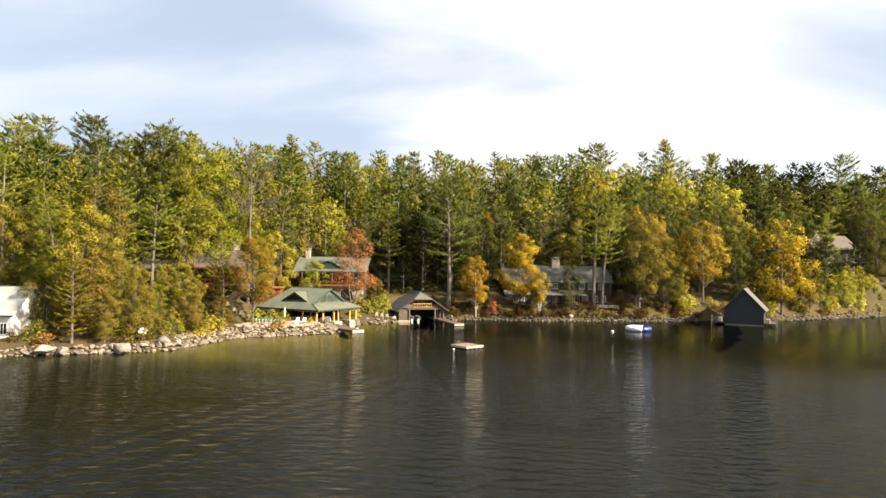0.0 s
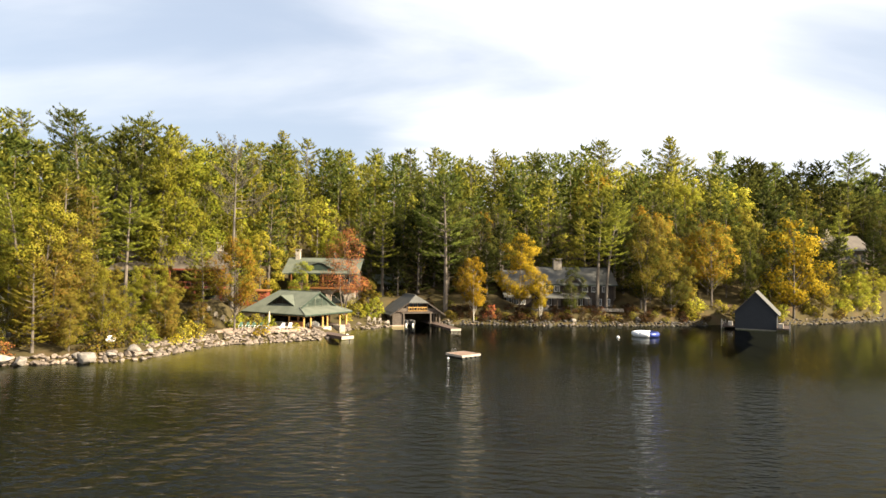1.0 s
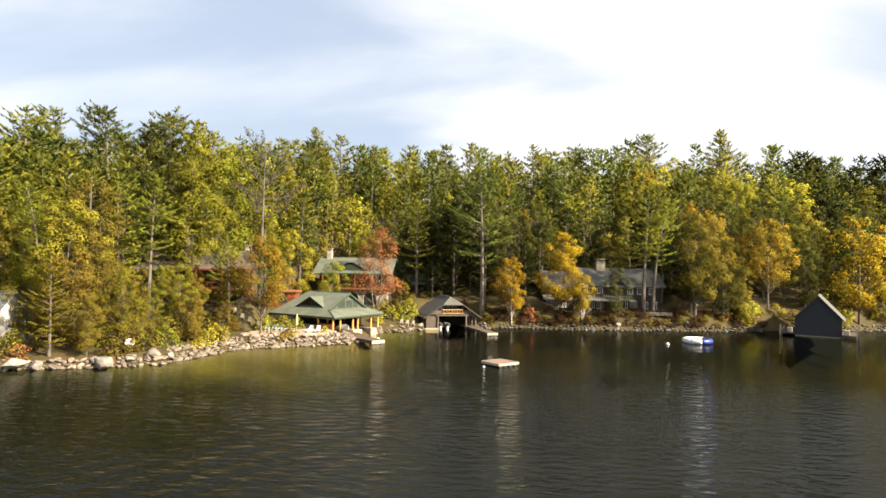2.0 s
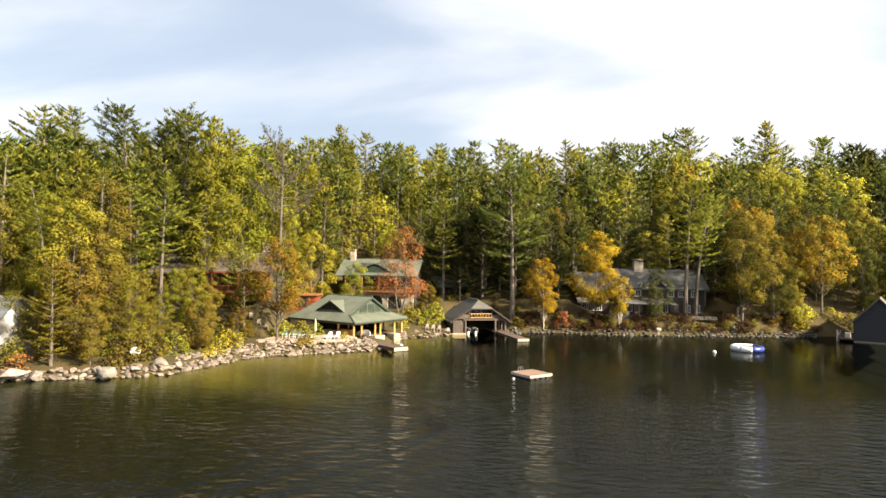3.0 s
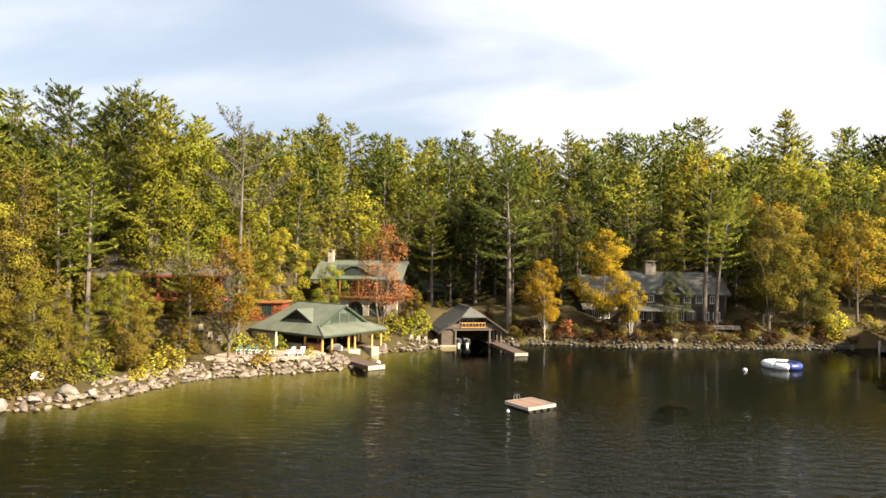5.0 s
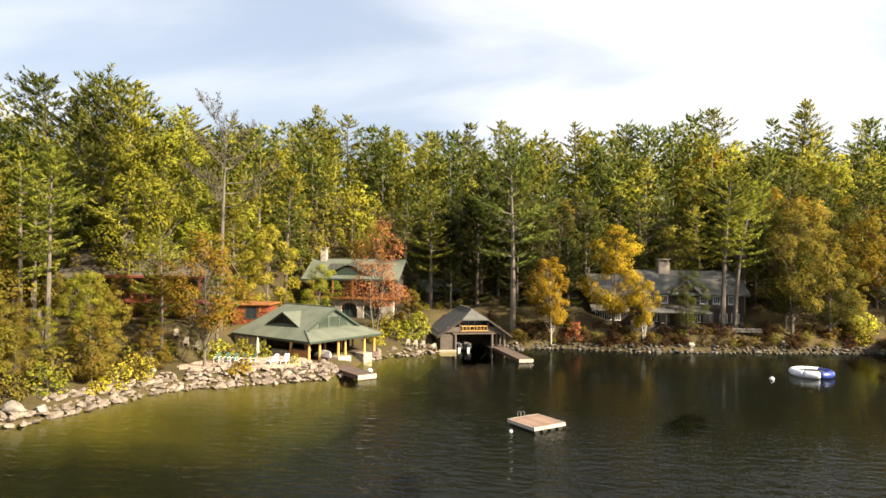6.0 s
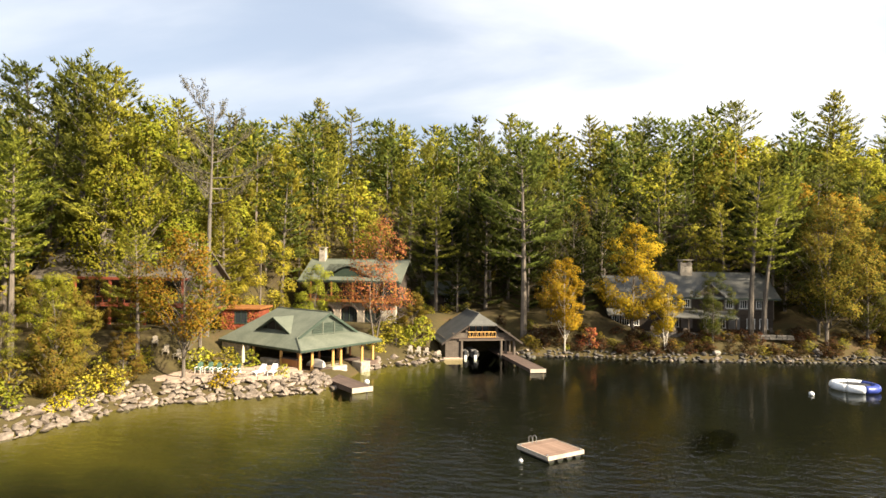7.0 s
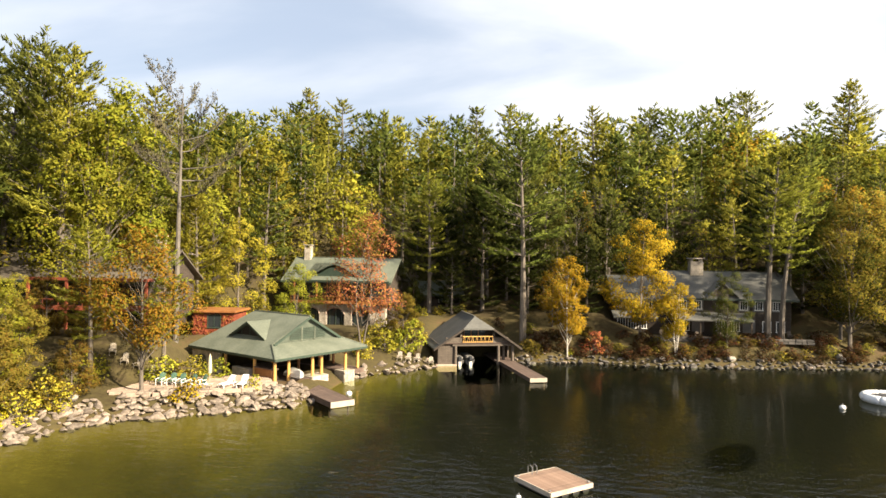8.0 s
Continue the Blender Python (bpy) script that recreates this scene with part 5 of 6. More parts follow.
def build_arched_house():
    ho = thing("stone_arched_house", pose(-34.6, 151.6, 4.0, 0, 0, -3), "two-storey house with stone arcade, cedar deck and eyebrow dormer", "house")
    W = 17.0
    walled(ho, 0.6, W - 0.6, 2.4, 10.4, 0, 6.3, BROWN, 3.4)
    roof = gable_roof(ho, 0.2, W - 0.2, 0.6, 11.2, 6.9, 10.2, ROOF_GREEN, 0.5, "grey-green shingled roof with an eyebrow dormer")
    arch_wall(ho, 2.0, W - 0.5, 0.2, 0, 3.2, [(4.6, 2.9), (8.6, 2.9), (12.6, 2.9)], 1.0, "fieldstone arcade with three arches")
    part("deck", boxed(1.5, W, -0.5, 2.4, 3.21, 3.5), CEDAR, ho, "orange cedar deck edge")
    part("flower_box", boxed(2.2, W - 0.6, -0.7, -0.51, 3.3, 3.62), CEDAR, ho)
    railing(ho, 1.6, W - 0.1, -0.35, 3.5, CEDAR, 0.85, 0.6)
    for k in range(6):
        window(ho, 2.6 + k * 2.35, 2.4, 3.7, 1.6, 2.2, TRIM_GREEN, 1)
    for k in range(5):
        part("porch_post", boxed(1.9 + k * 3.6, 2.1 + k * 3.6, 0.0, 0.2, 3.5, 6.5), CEDAR, ho)
    part("porch_beam", boxed(1.5, W, -0.05, 0.25, 6.5, 6.75), TRIM_GREEN, ho)
    # eyebrow dormer: a low swept curve out of the roof
    bm = bmesh.new()
    rows = []
    for j in range(2):
        rows.append([bm.verts.new((8.0 + 4.4 * (i / 12 * 2 - 1), 1.0 + j * 3.4, 7.25 + 0.05 + (1.75 * math.cos((i / 12 * 2 - 1) * math.pi / 2) ** 2 + 0.0 if j == 0 else 2.0 + 0.02 * math.cos(i))))
                     for i in range(13)])
    for i in range(12):
        bm.faces.new((rows[0][i], rows[0][i + 1], rows[1][i + 1], rows[1][i]))
    bmesh.ops.solidify(bm, geom=bm.faces[:], thickness=0.14)
    part("eyebrow_dormer", bm, ROOF_GREEN, roof)
    bm = bmesh.new()
    low = [bm.verts.new((8.0 + 4.0 * (i / 12 * 2 - 1), 1.25, 7.15)) for i in range(13)]
    hi = [bm.verts.new((8.0 + 4.0 * (i / 12 * 2 - 1), 1.25, 7.2 + 1.55 * math.cos((i / 12 * 2 - 1) * math.pi / 2) ** 2)) for i in range(13)]
    for i in range(12):
        bm.faces.new((low[i], low[i + 1], hi[i + 1], hi[i]))
    part("eyebrow_window", bm, TRIM_GREEN, roof, "dark green curved dormer face")
    chimney(ho, 1.9, 5.6, 6.0, 12.2, 1.05, 31)
    return ho


build_arched_house()


# ---- the brown lodge ----
def build_lodge():
    ho = thing("brown_lodge", pose(16.0, 157.5, 3.0, 0, 0, 2), "dark brown two-storey lodge with grey roof and stone chimney", "house")
    walled(ho, 9.0, 26.5, 2.5, 13.5, 0, 6.4, BROWN, 3.6, "dark brown clapboard walls", 0.3)
    roof = gable_roof(ho, 9.0, 26.5, 2.0, 14.0, 6.3, 9.9, ROOF_GREY, 0.7, "worn grey shingled roof")
    walled(ho, 0.5, 8.95, 3.5, 12.0, 0, 6.0, BROWN, 3.0, "", 0.3)
    gable_roof(ho, 0.5, 9.0, 3.0, 12.5, 5.9, 9.0, ROOF_GREY, 0.6)
    # half-timbered panels and upper windows
    for x in (1.4, 3.4, 5.6, 10.6, 12.8, 19.6, 21.8, 24.4):
        y = 3.5 if x < 9 else 2.5
        part("panel", boxed(x - 0.85, x + 0.85, y - 0.05, y - 0.003, 3.9, 5.6), STUCCO, ho, "pale grey half-timber panel")
        window(ho, x, y - 0.05, 4.2, 1.0, 1.2, WHITE, 2, "white-framed window")
    for x in (1.6, 3.2, 4.8, 11.0, 16.2, 18.4, 23.0, 25.0):
        y = 3.5 if x < 9 else 2.5
        window(ho, x, y, 0.9, 1.1, 1.5, WHITE, 2, "white-framed window")
    for x in (12.9, 20.4):
        part("panel", boxed(x - 0.9, x + 0.9, 2.44, 2.497, 0.7, 2.7), STUCCO, ho, "pale grey half-timber panel")
    # front gable dormer
    part("dormer_wall", prism([(14.4, 6.3), (18.0, 6.3), (16.2, 8.1)], 1.7, 2.3), BROWN, ho)
    for sg in (-1, 1):
        part("dormer_roof", slab([(16.2, 1.2, 8.35), (16.2, 8.0, 8.35), (16.2 + sg * 2.3, 8.0 if sg > 9 else 4.0, 6.15), (16.2 + sg * 2.3, 1.2, 6.15)], 0.16), ROOF_GREY, roof)
    # porch with a low roof on posts
    part("porch_roof", slab([(9.6, -0.8, 2.75), (20.0, -0.8, 2.75), (20.0, 2.45, 3.7), (9.6, 2.45, 3.7)], 0.16), ROOF_GREY, ho)
    part("porch_roof", slab([(0.0, 1.2, 2.75), (6.6, 1.2, 2.75), (6.6, 3.45, 3.6), (0.0, 3.45, 3.6)], 0.16), ROOF_GREY, ho)
    for x in (9.9, 12.4, 14.9, 17.4, 19.7):
        part("porch_post", boxed(x - 0.11, x + 0.11, -0.6, -0.38, 0.1, 2.62), BROWN, ho)
    part("porch_floor", boxed(9.4, 20.2, -0.9, 2.4, -0.2, 0.1), DECK, ho)
    chimney(ho, 13.9, 7.6, 6.0, 12.0, 1.9, 41, 0.22)
    return ho


build_lodge()


# ---- the brown house with red trim, behind the oaks ----
def build_red_trim_house():
    ho = thing("red_trimmed_house", pose(-57.5, 121.0, 6.0, 0, 0, 4), "dark house with red-trimmed decks half hidden by pines", "house")
    walled(ho, 0, 19.5, 2.0, 11.0, 0, 5.8, BROWN, 3.0, "", 0.32)
    gable_roof(ho, 0, 19.5, 1.0, 11.6, 5.7, 8.9, ROOF_BROWN, 0.7, "brown shingled roof")
    for z in (2.15, 5.35):
        part("deck_edge", boxed(6.0, 19.9, -0.6, 2.0, z, z + 0.28), REDWOOD, ho, "red-painted deck edge")
    railing(ho, 6.1, 19.8, -0.5, 2.43, REDWOOD, 0.9, 0.9)
    for x in (6.2, 10.6, 15.0, 19.6):
        part("deck_post", boxed(x - 0.13, x + 0.13, -0.5, -0.25, 0.0, 2.15), REDWOOD, ho)
        part("deck_post", boxed(x - 0.13, x + 0.13, -0.5, -0.25, 2.43, 5.35), REDWOOD, ho)
    for x in (2.5, 4.6, 8.2, 12.6, 17.0):
        window(ho, x, 2.0, 0.5, 1.5, 1.4, TRIM_GREEN, 1)
        window(ho, x, 2.0, 2.7, 1.7, 2.0, TRIM_GREEN, 1)
    chimney(ho, 7.9, 3.6, 0.0, 11.6, 1.3, 51)
    chimney(ho, 17.2, 7.0, 6.5, 10.6, 1.0, 52)
    return ho


build_red_trim_house()

an = thing("vine_covered_annex", pose(-37.6, 131.2, 4.6, 0, 0, 6), "small annex covered in red vines with a cedar roof edge", "house")
walled(an, 0, 5.0, 0, 4.5, 0, 2.7, REDWOOD)
part("roof", boxed(-0.4, 5.4, -0.45, 4.9, 2.71, 2.98, 0.04), CEDAR, an, "orange cedar flat roof")
window(an, 2.6, 0.0, 0.9, 1.5, 1.5, TRIM_GREEN, 1, "dark green window")
vr = np.random.default_rng(8)
vp = np.stack([vr.uniform(-0.1, 5.1, 520), vr.uniform(-0.16, -0.02, 520), vr.uniform(0.1, 2.7, 520)], 1)
vp = vp[(np.abs(vp[:, 0] - 2.6) > 0.95) | (np.abs(vp[:, 2] - 1.6) > 0.9)]
vn = np.stack([vr.normal(0, 0.4, len(vp)), -np.ones(len(vp)), vr.normal(0.2, 0.4, len(vp))], 1)
vn /= np.linalg.norm(vn, axis=1)[:, None]
part("vine", leafy("vine", *leaves(vp, vn, vr.uniform(0.1, 0.2, len(vp)), vr), RED), None, an, "red climbing vine leaves")

sh = thing("small_brown_cottage", pose(-14.5, 163.5, 6.0, 0, 0, 24), "small brown cottage with mossy roof among dark pines", "cottage")
walled(sh, 0, 6.5, 0, 6, 0, 2.6, BROWN, 1.6)
gable_roof(sh, 0, 6.5, 0, 6, 2.6, 4.4, ROOF_GREEN, 0.6)
window(sh, 3.2, 0, 0.9, 1.1, 1.1, WHITE, 1)

ws = thing("slate_boathouse", pose(69.6, 147.2, 0, 0, 0, -29), "plain dark slate boathouse standing in the water on its dock", "boathouse")
part("front_wall", prism([(-4.1, 0.1), (4.1, 0.1), (4.1, 3.3), (0.0, 7.3), (-4.1, 3.3)], 0, 0.25), NAVY, ws, "dark slate boarded front")
for k in range(18):
    x = -3.9 + k * 0.46
    part("board_batten", boxed(x - 0.02, x + 0.02, -0.025, -0.003, 0.15, 3.2 + 3.9 * (1 - abs(x) / 4.1)), NAVY, ws)
for x in (-4.1, 3.85):
    part("side_wall", boxed(x, x + 0.25, 0.26, 10.5, 0.1, 3.3), NAVY, ws)
part("rear_wall", prism([(-4.1, 0.1), (4.1, 0.1), (4.1, 3.3), (0.0, 7.3), (-4.1, 3.3)], 10.51, 10.7), NAVY, ws)
for sg in (-1, 1):
    # right slope in lighter shingles, left in darker: the sunlit side is put into colour
    part("roof", slab([(0, -0.5, 7.55), (0, 11.2, 7.55), (sg * 4.7, 11.2, 2.95), (sg * 4.7, -0.5, 2.95)], 0.2), ROOF_GREY if sg > 0 else ROOF_BROWN, ws, "roof slope, lighter in colour on the sunlit right side")
    part("dock", boxed(min(sg * 4.15, sg * 6.6), max(sg * 4.15, sg * 6.6), -1.4, 8.0, 0.35, 0.6), DECK, ws, "reddish dock beside the boathouse")
    for y in (-1.3, 3.0, 7.5):
        part("piling", boxed(sg * 6.6 - 0.12, sg * 6.6 + 0.12, y - 0.12, y + 0.12, -3.5, 1.9 if y < 0 else 1.2), PALE_WOOD, ws, "pale wooden piling")
    part("flower_tub", boxed(sg * 4.9 - 0.5, sg * 4.9 + 0.5, -1.25, -0.3, 0.6, 1.55, 0.1), STONE, ws, "pale stone planter")
ws.scale = (1.0, 1.0, 1.1)
part("bay_sill", boxed(-4.0, 4.0, 0.02, 0.2, -0.3, 0.09), PALE_WOOD, ws)


def build_hill_house():
    ho = thing("hill_house", pose(113.0, 192.0, 12.5, 0, 0, 12), "grey-brown hillside house with deck and chimney among trees", "house")
    walled(ho, 0, 15, 2, 11, -4.5, 7.5, TAUPE, 3.6, "", 0.32)
    gable_roof(ho, 0, 15, 1.6, 11.4, 7.4, 11.2, ROOF_BROWN, 0.7)
    part("deck", boxed(-1, 16, -1.2, 1.95, 2.6, 2.9), DECK, ho)
    railing(ho, -0.9, 15.9, -1.1, 2.9, TAUPE, 0.9, 1.0)
    for x in (-0.7, 4.5, 10, 15.6):
        part("deck_post", boxed(x - 0.14, x + 0.14, -1.0, -0.7, -5.0, 2.6), TAUPE, ho)
    for x in (2, 5, 8, 11, 13.4):
        window(ho, x, 2, 3.3, 1.5, 2.0, BROWN, 1)
        window(ho, x, 2, 0.4, 1.4, 1.5, BROWN, 1)
    chimney(ho, 4.2, 6.0, 8.0, 13.0, 1.5, 61)


build_hill_house()

wc = thing("white_cottage", pose(-73.0, 91.5, 0.5, 0, 0, 2), "white waterside cottage with a pale roof", "cottage")
walled(wc, 0, 12.6, 0, 9, -0.4, 4.6, WHITE, 3.0, "", 0.28)
gable_roof(wc, 0, 12.6, 0, 9, 4.6, 8.0, ROOF_PALE, 0.6)
for x in (2.0, 4.6, 7.2, 11.6):
    window(wc, x, 0, 1.4, 0.9, 1.5, WHITE, 1)
wh = thing("pale_hillside_house", pose(-92.0, 128.0, 9.5, 0, 0, 5), "pale house with a flat roof edge behind yellow trees", "house")
walled(wh, 0, 12.5, 0, 8, -1, 11.0, WHITE, 0.5)
part("roof", boxed(-0.6, 13.1, -0.6, 8.6, 11.6, 12.0), ROOF_PALE, wh)
for x in (6.5, 9.0, 11.4):
    window(wh, x, 0, 7.2, 1.2, 1.9, TRIM_GREEN, 1)


# ---- docks, raft and what floats ----
def planked(name, m, length, width, z, mat, label, category, along=0.16, thick=0.05, skirt=0.25, piles=()):
    """A dock: cross boards on stringers, edge boards and piles. Its near end is at the origin, its far end down +x."""
    ob = thing(name, m, label, category)
    n = int(length / along)
    board = mesh_of("board", boxed(0.006, along - 0.006, -width / 2, width / 2, z - thick, z), mat)
    for k in range(n):
        part("board", board, None, ob, m=Matrix.Translation((k * along, 0, 0)))
    for y in (-width / 2 + 0.05, 0, width / 2 - 0.05):
        part("stringer", boxed(0, length, y - 0.05, y + 0.05, z - thick - skirt, z - thick - 0.003), mat, ob)
    part("end_board", boxed(length + 0.003, length + 0.06, -width / 2, width / 2, z - thick - skirt, z), PALE_WOOD, ob, "pale end board")
    for x, y in piles:
        part("pile", tube(bmesh.new(), [(x, y, -1.0), (x, y, z - thick - 0.02)], [0.11, 0.11], 7), DECK, ob)
    return ob


planked("dock", pose(-20.4, 123.7, 0, 0, 0, -46.5), 8.6, 2.5, 0.62, DECK, "brown plank dock at the pavilion, pale at its end", "dock", piles=((1.5, -1.0), (1.5, 1.0), (7.8, -1.0), (7.8, 1.0)), skirt=0.5)
planked("dock", pose(-0.2, 146.2, 0, 0, 0, -70.5), 13.4, 2.1, 0.55, DECK, "long brown plank dock running out of the boathouse", "dock", piles=((3, -0.9), (3, 0.9), (8, -0.9), (8, 0.9), (12.8, -0.9), (12.8, 0.9)), skirt=0.42)

raft = thing("swim_raft", pose(4.75, 99.7, 0, 0, 0, 40), "square wooden swim raft floating on the lake", "raft")
board = mesh_of("board", boxed(-1.72, 1.72, 0.006, 0.165, 0.42, 0.47, 0.006), DECK_PALE)
for k in range(20):
    part("board", board, None, raft, m=Matrix.Translation((0, -1.72 + k * 0.172, 0)))
for y in (-1.76, 1.70):
    part("edge_board", boxed(-1.76, 1.76, y, y + 0.06, 0.2, 0.49), PALE_WOOD, raft, "pale edge board")
for x in (-1.79, 1.73):
    part("edge_board", boxed(x, x + 0.06, -1.69, 1.69, 0.2, 0.49), PALE_WOOD, raft, "pale edge board")
for x in (-1.3, -0.45, 0.45, 1.3):
    part("float", tube(bmesh.new(), [(x, -1.6, 0.06), (x, 1.6, 0.06)], [0.28, 0.28], 10), BLACK, raft, "black float drum")
for x in (-0.55, -0.15):
    part("ladder_rail", tube(bmesh.new(), [(x, 1.80, -0.5), (x, 1.82, 0.9), (x, 1.6, 1.02), (x, 1.40, 0.9), (x, 1.40, 0.47)], [0.028] * 5, 6), METAL, raft, "steel ladder rail")
for x, y in ((-1.62, 1.5), (-1.62, -1.5), (1.62, -1.5)):
    part("cleat", boxed(x - 0.09, x + 0.09, y - 0.04, y + 0.04, 0.472, 0.56, 0.01), METAL, raft)


def ring(bm, R, r, a0, a1, z, n=10, m=10):
    rows = []
    for i in range(n + 1):
        a = a0 + (a1 - a0) * i / n
        rows.append([bm.verts.new(((R + r * math.cos(q * math.tau / m)) * math.cos(a), (R + r * math.cos(q * math.tau / m)) * math.sin(a), z + r * math.sin(q * math.tau / m))) for q in range(m)])
    for i in range(n):
        for q in range(m):
            bm.faces.new((rows[i][q], rows[i + 1][q], rows[i + 1][(q + 1) % m], rows[i][(q + 1) % m]))
    bm.faces.new(rows[0]), bm.faces.new(rows[-1][::-1])
    bmesh.ops.recalc_face_normals(bm, faces=bm.faces[:])
    return bm


tr = thing("water_trampoline", pose(40.6, 131.0, 0, 0, 0, 0), "round inflatable water trampoline in white and blue vinyl", "water trampoline")
for k in range(8):
    blue = k in (6, 7, 0)
    part("tube_segment", ring(bmesh.new(), 2.15, 0.46, k * math.tau / 8 + 0.012, (k + 1) * math.tau / 8 - 0.012, 0.42, 6, 12), BLUE if blue else VINYL, tr, "blue vinyl segment" if blue else "", smooth=True)
bm = bmesh.new()
bmesh.ops.create_cone(bm, cap_ends=True, segments=32, radius1=1.66, radius2=1.66, depth=0.04, matrix=Matrix.Translation((0, 0, 0.62)))
part("jump_mat", bm, NET, tr, "black mesh jump mat")
spring_ = mesh_of("spring", boxed(1.66, 1.82, -0.02, 0.02, 0.61, 0.64), METAL)
for k in range(24):
    part("spring", spring_, None, tr, m=pose(0, 0, 0, 0, 0, k * 15))


def buoy(x, y, r=0.26, label="white mooring buoy floating on the lake"):
    ob = thing("buoy", pose(x, y, 0), label, "buoy", "mooring buoys")
    bm = bmesh.new()
    bmesh.ops.create_uvsphere(bm, u_segments=14, v_segments=9, radius=r, matrix=Matrix.Translation((0, 0, r * 0.45)) @ Matrix.Diagonal((1, 1, 0.88, 1)))
    part("ball", bm, WHITE, ob, smooth=True)
    part("collar", tube(bmesh.new(), [(0, 0, r * 1.2), (0, 0, r * 1.55)], [0.06, 0.045], 7), BLACK, ob)
    part("eye", ring(bmesh.new(), 0.05, 0.014, 0, math.tau * 0.99, 0, 8, 5), METAL, ob, m=pose(0, 0, r * 1.62, 90))


for x, y, r in ((34.2, 126.8, 0.30), (-15.4, 122.8, 0.32), (-19.0, 124.6, 0.26), (-18.6, 133.4, 0.28), (2.6, 97.4, 0.16), (-16.6, 137.0, 0.28)):
    buoy(x, y, r)


# ---- boats ----
def hull(length, beam, depth, mat_label, mat, name, m, label):
    """A small boat: a lofted hull, pointed at the bow, with a deck rim."""
    ob = thing(name, m, label, "boat")
    bm = bmesh.new()
    rows = []
    n = 12
    for i in range(n + 1):
        t = i / n
        w = beam / 2 * (min(1, 1.15 * (1 - t ** 2.6))) + 0.02
        sheer = depth * (1 + 0.28 * t * t)
        rows.append([bm.verts.new((t * length, w * sy * sz, z)) for sy, sz, z in ((-1, 1, sheer), (-1, 0.93, sheer * 0.5), (-1, 0.55, 0.08), (0, 0, -0.1 + 0.25 * t ** 4), (1, 0.55, 0.08), (1, 0.93, sheer * 0.5), (1, 1, sheer))])
    for a, b in zip(rows, rows[1:]):
        for q in range(6):
            bm.faces.new((a[q], a[q + 1], b[q + 1], b[q]))
    bm.faces.new(rows[0])
    bmesh.ops.solidify(bm, geom=bm.faces[:], thickness=-0.05)
    bmesh.ops.recalc_face_normals(bm, faces=bm.faces[:])
    h = part("hull", bm, mat, ob, mat_label, smooth=False)
    return ob


rb = hull(6.2, 1.9, 0.75, "varnished mahogany hull", VARNISH, "wooden_runabout", pose(-25.0, 134.4, 0.05, 0, 0, -33), "varnished mahogany runabout moored under the pavilion")
part("foredeck", slab([(3.6, -0.86, 0.86), (6.0, -0.15, 0.98), (6.0, 0.15, 0.98), (3.6, 0.86, 0.86)], 0.06), VARNISH, rb)
part("seat", boxed(1.6, 2.1, -0.75, 0.75, 0.35, 0.95, 0.05), CREAM, rb, "cream bench seat")
part("seat", boxed(2.9, 3.3, -0.75, 0.75, 0.35, 0.95, 0.05), CREAM, rb, "cream bench seat")
part("windscreen", slab([(3.65, -0.7, 1.25), (3.65, 0.7, 1.25), (3.75, 0.7, 0.9), (3.75, -0.7, 0.9)], 0.02), GLASS, rb)
dn = hull(3.6, 1.45, 0.55, "white painted hull", WHITE, "upturned_dinghy", pose(-21.6, 124.6, 1.62, 180, 0, -58) , "white upturned dinghy lying beside the pavilion posts")
dn.matrix_world = pose(-22.6, 125.3, 2.05, 176, -8, -58)
dn.scale = (1.2, 1.25, 1.3)
part("thwart", boxed(1.2, 1.5, -0.6, 0.6, 0.3, 0.36), PALE_WOOD, dn)
for n, (x, y) in enumerate(((-6.15, 143.4), (-4.75, 143.9))):
    b = hull(5.2, 1.25, 0.75, "grey canvas-covered hull", STUCCO, "motorboat", pose(x, y, 0.02, 0, 0, 108), "grey covered motorboat with white outboard moored in the boathouse")
    mo = part("outboard", boxed(-0.55, -0.03, -0.24, 0.24, 0.55, 1.2, 0.08), NAVY, b, "dark outboard cowling")
    part("outboard_leg", boxed(-0.46, -0.14, -0.2, 0.2, -0.4, 0.55, 0.06), WHITE, mo)
    part("cover", boxed(-0.02, 4.0, -0.56, 0.56, 0.72, 1.15, 0.16), STUCCO, b, "grey canvas boat cover")


# ---- the terrace: flagstones, steps, chairs and umbrella ----
terrace = thing("stone_terrace", pose(-29.5, 116.6, 1.70, 0, 0, 28), "pale pinkish flagstone terrace above the shore rocks", "terrace")
tr_rng = random.Random(9)
n = 0
for i in range(13):
    x = -7.0 + tr_rng.uniform(-0.2, 0.2)
    while x < 7.0:
        w = tr_rng.uniform(0.9, 1.7)
        y = -3.4 + i * 0.56
        if (x / 7.8) ** 2 + (y / 4.2) ** 2 < 1.0:
            bm = boxed(x + 0.02, x + w - 0.02, y + 0.02, y + 0.54, -0.35, 0.02 + tr_rng.uniform(-0.02, 0.03), 0.02)
            part("flagstone", bm, SLAB, terrace)
        x += w
st = thing("stone_steps", pose(-36.6, 123.6, 1.5, 0, 0, 150), "rough stone steps climbing beside the pavilion", "steps")
for k in range(9):
    part("step", boxed(k * 0.42, k * 0.42 + 0.55, -0.8 + 0.04 * (k % 3), 0.8, -0.6 + k * 0.17, 0.1 + k * 0.17, 0.03), SLAB, st)


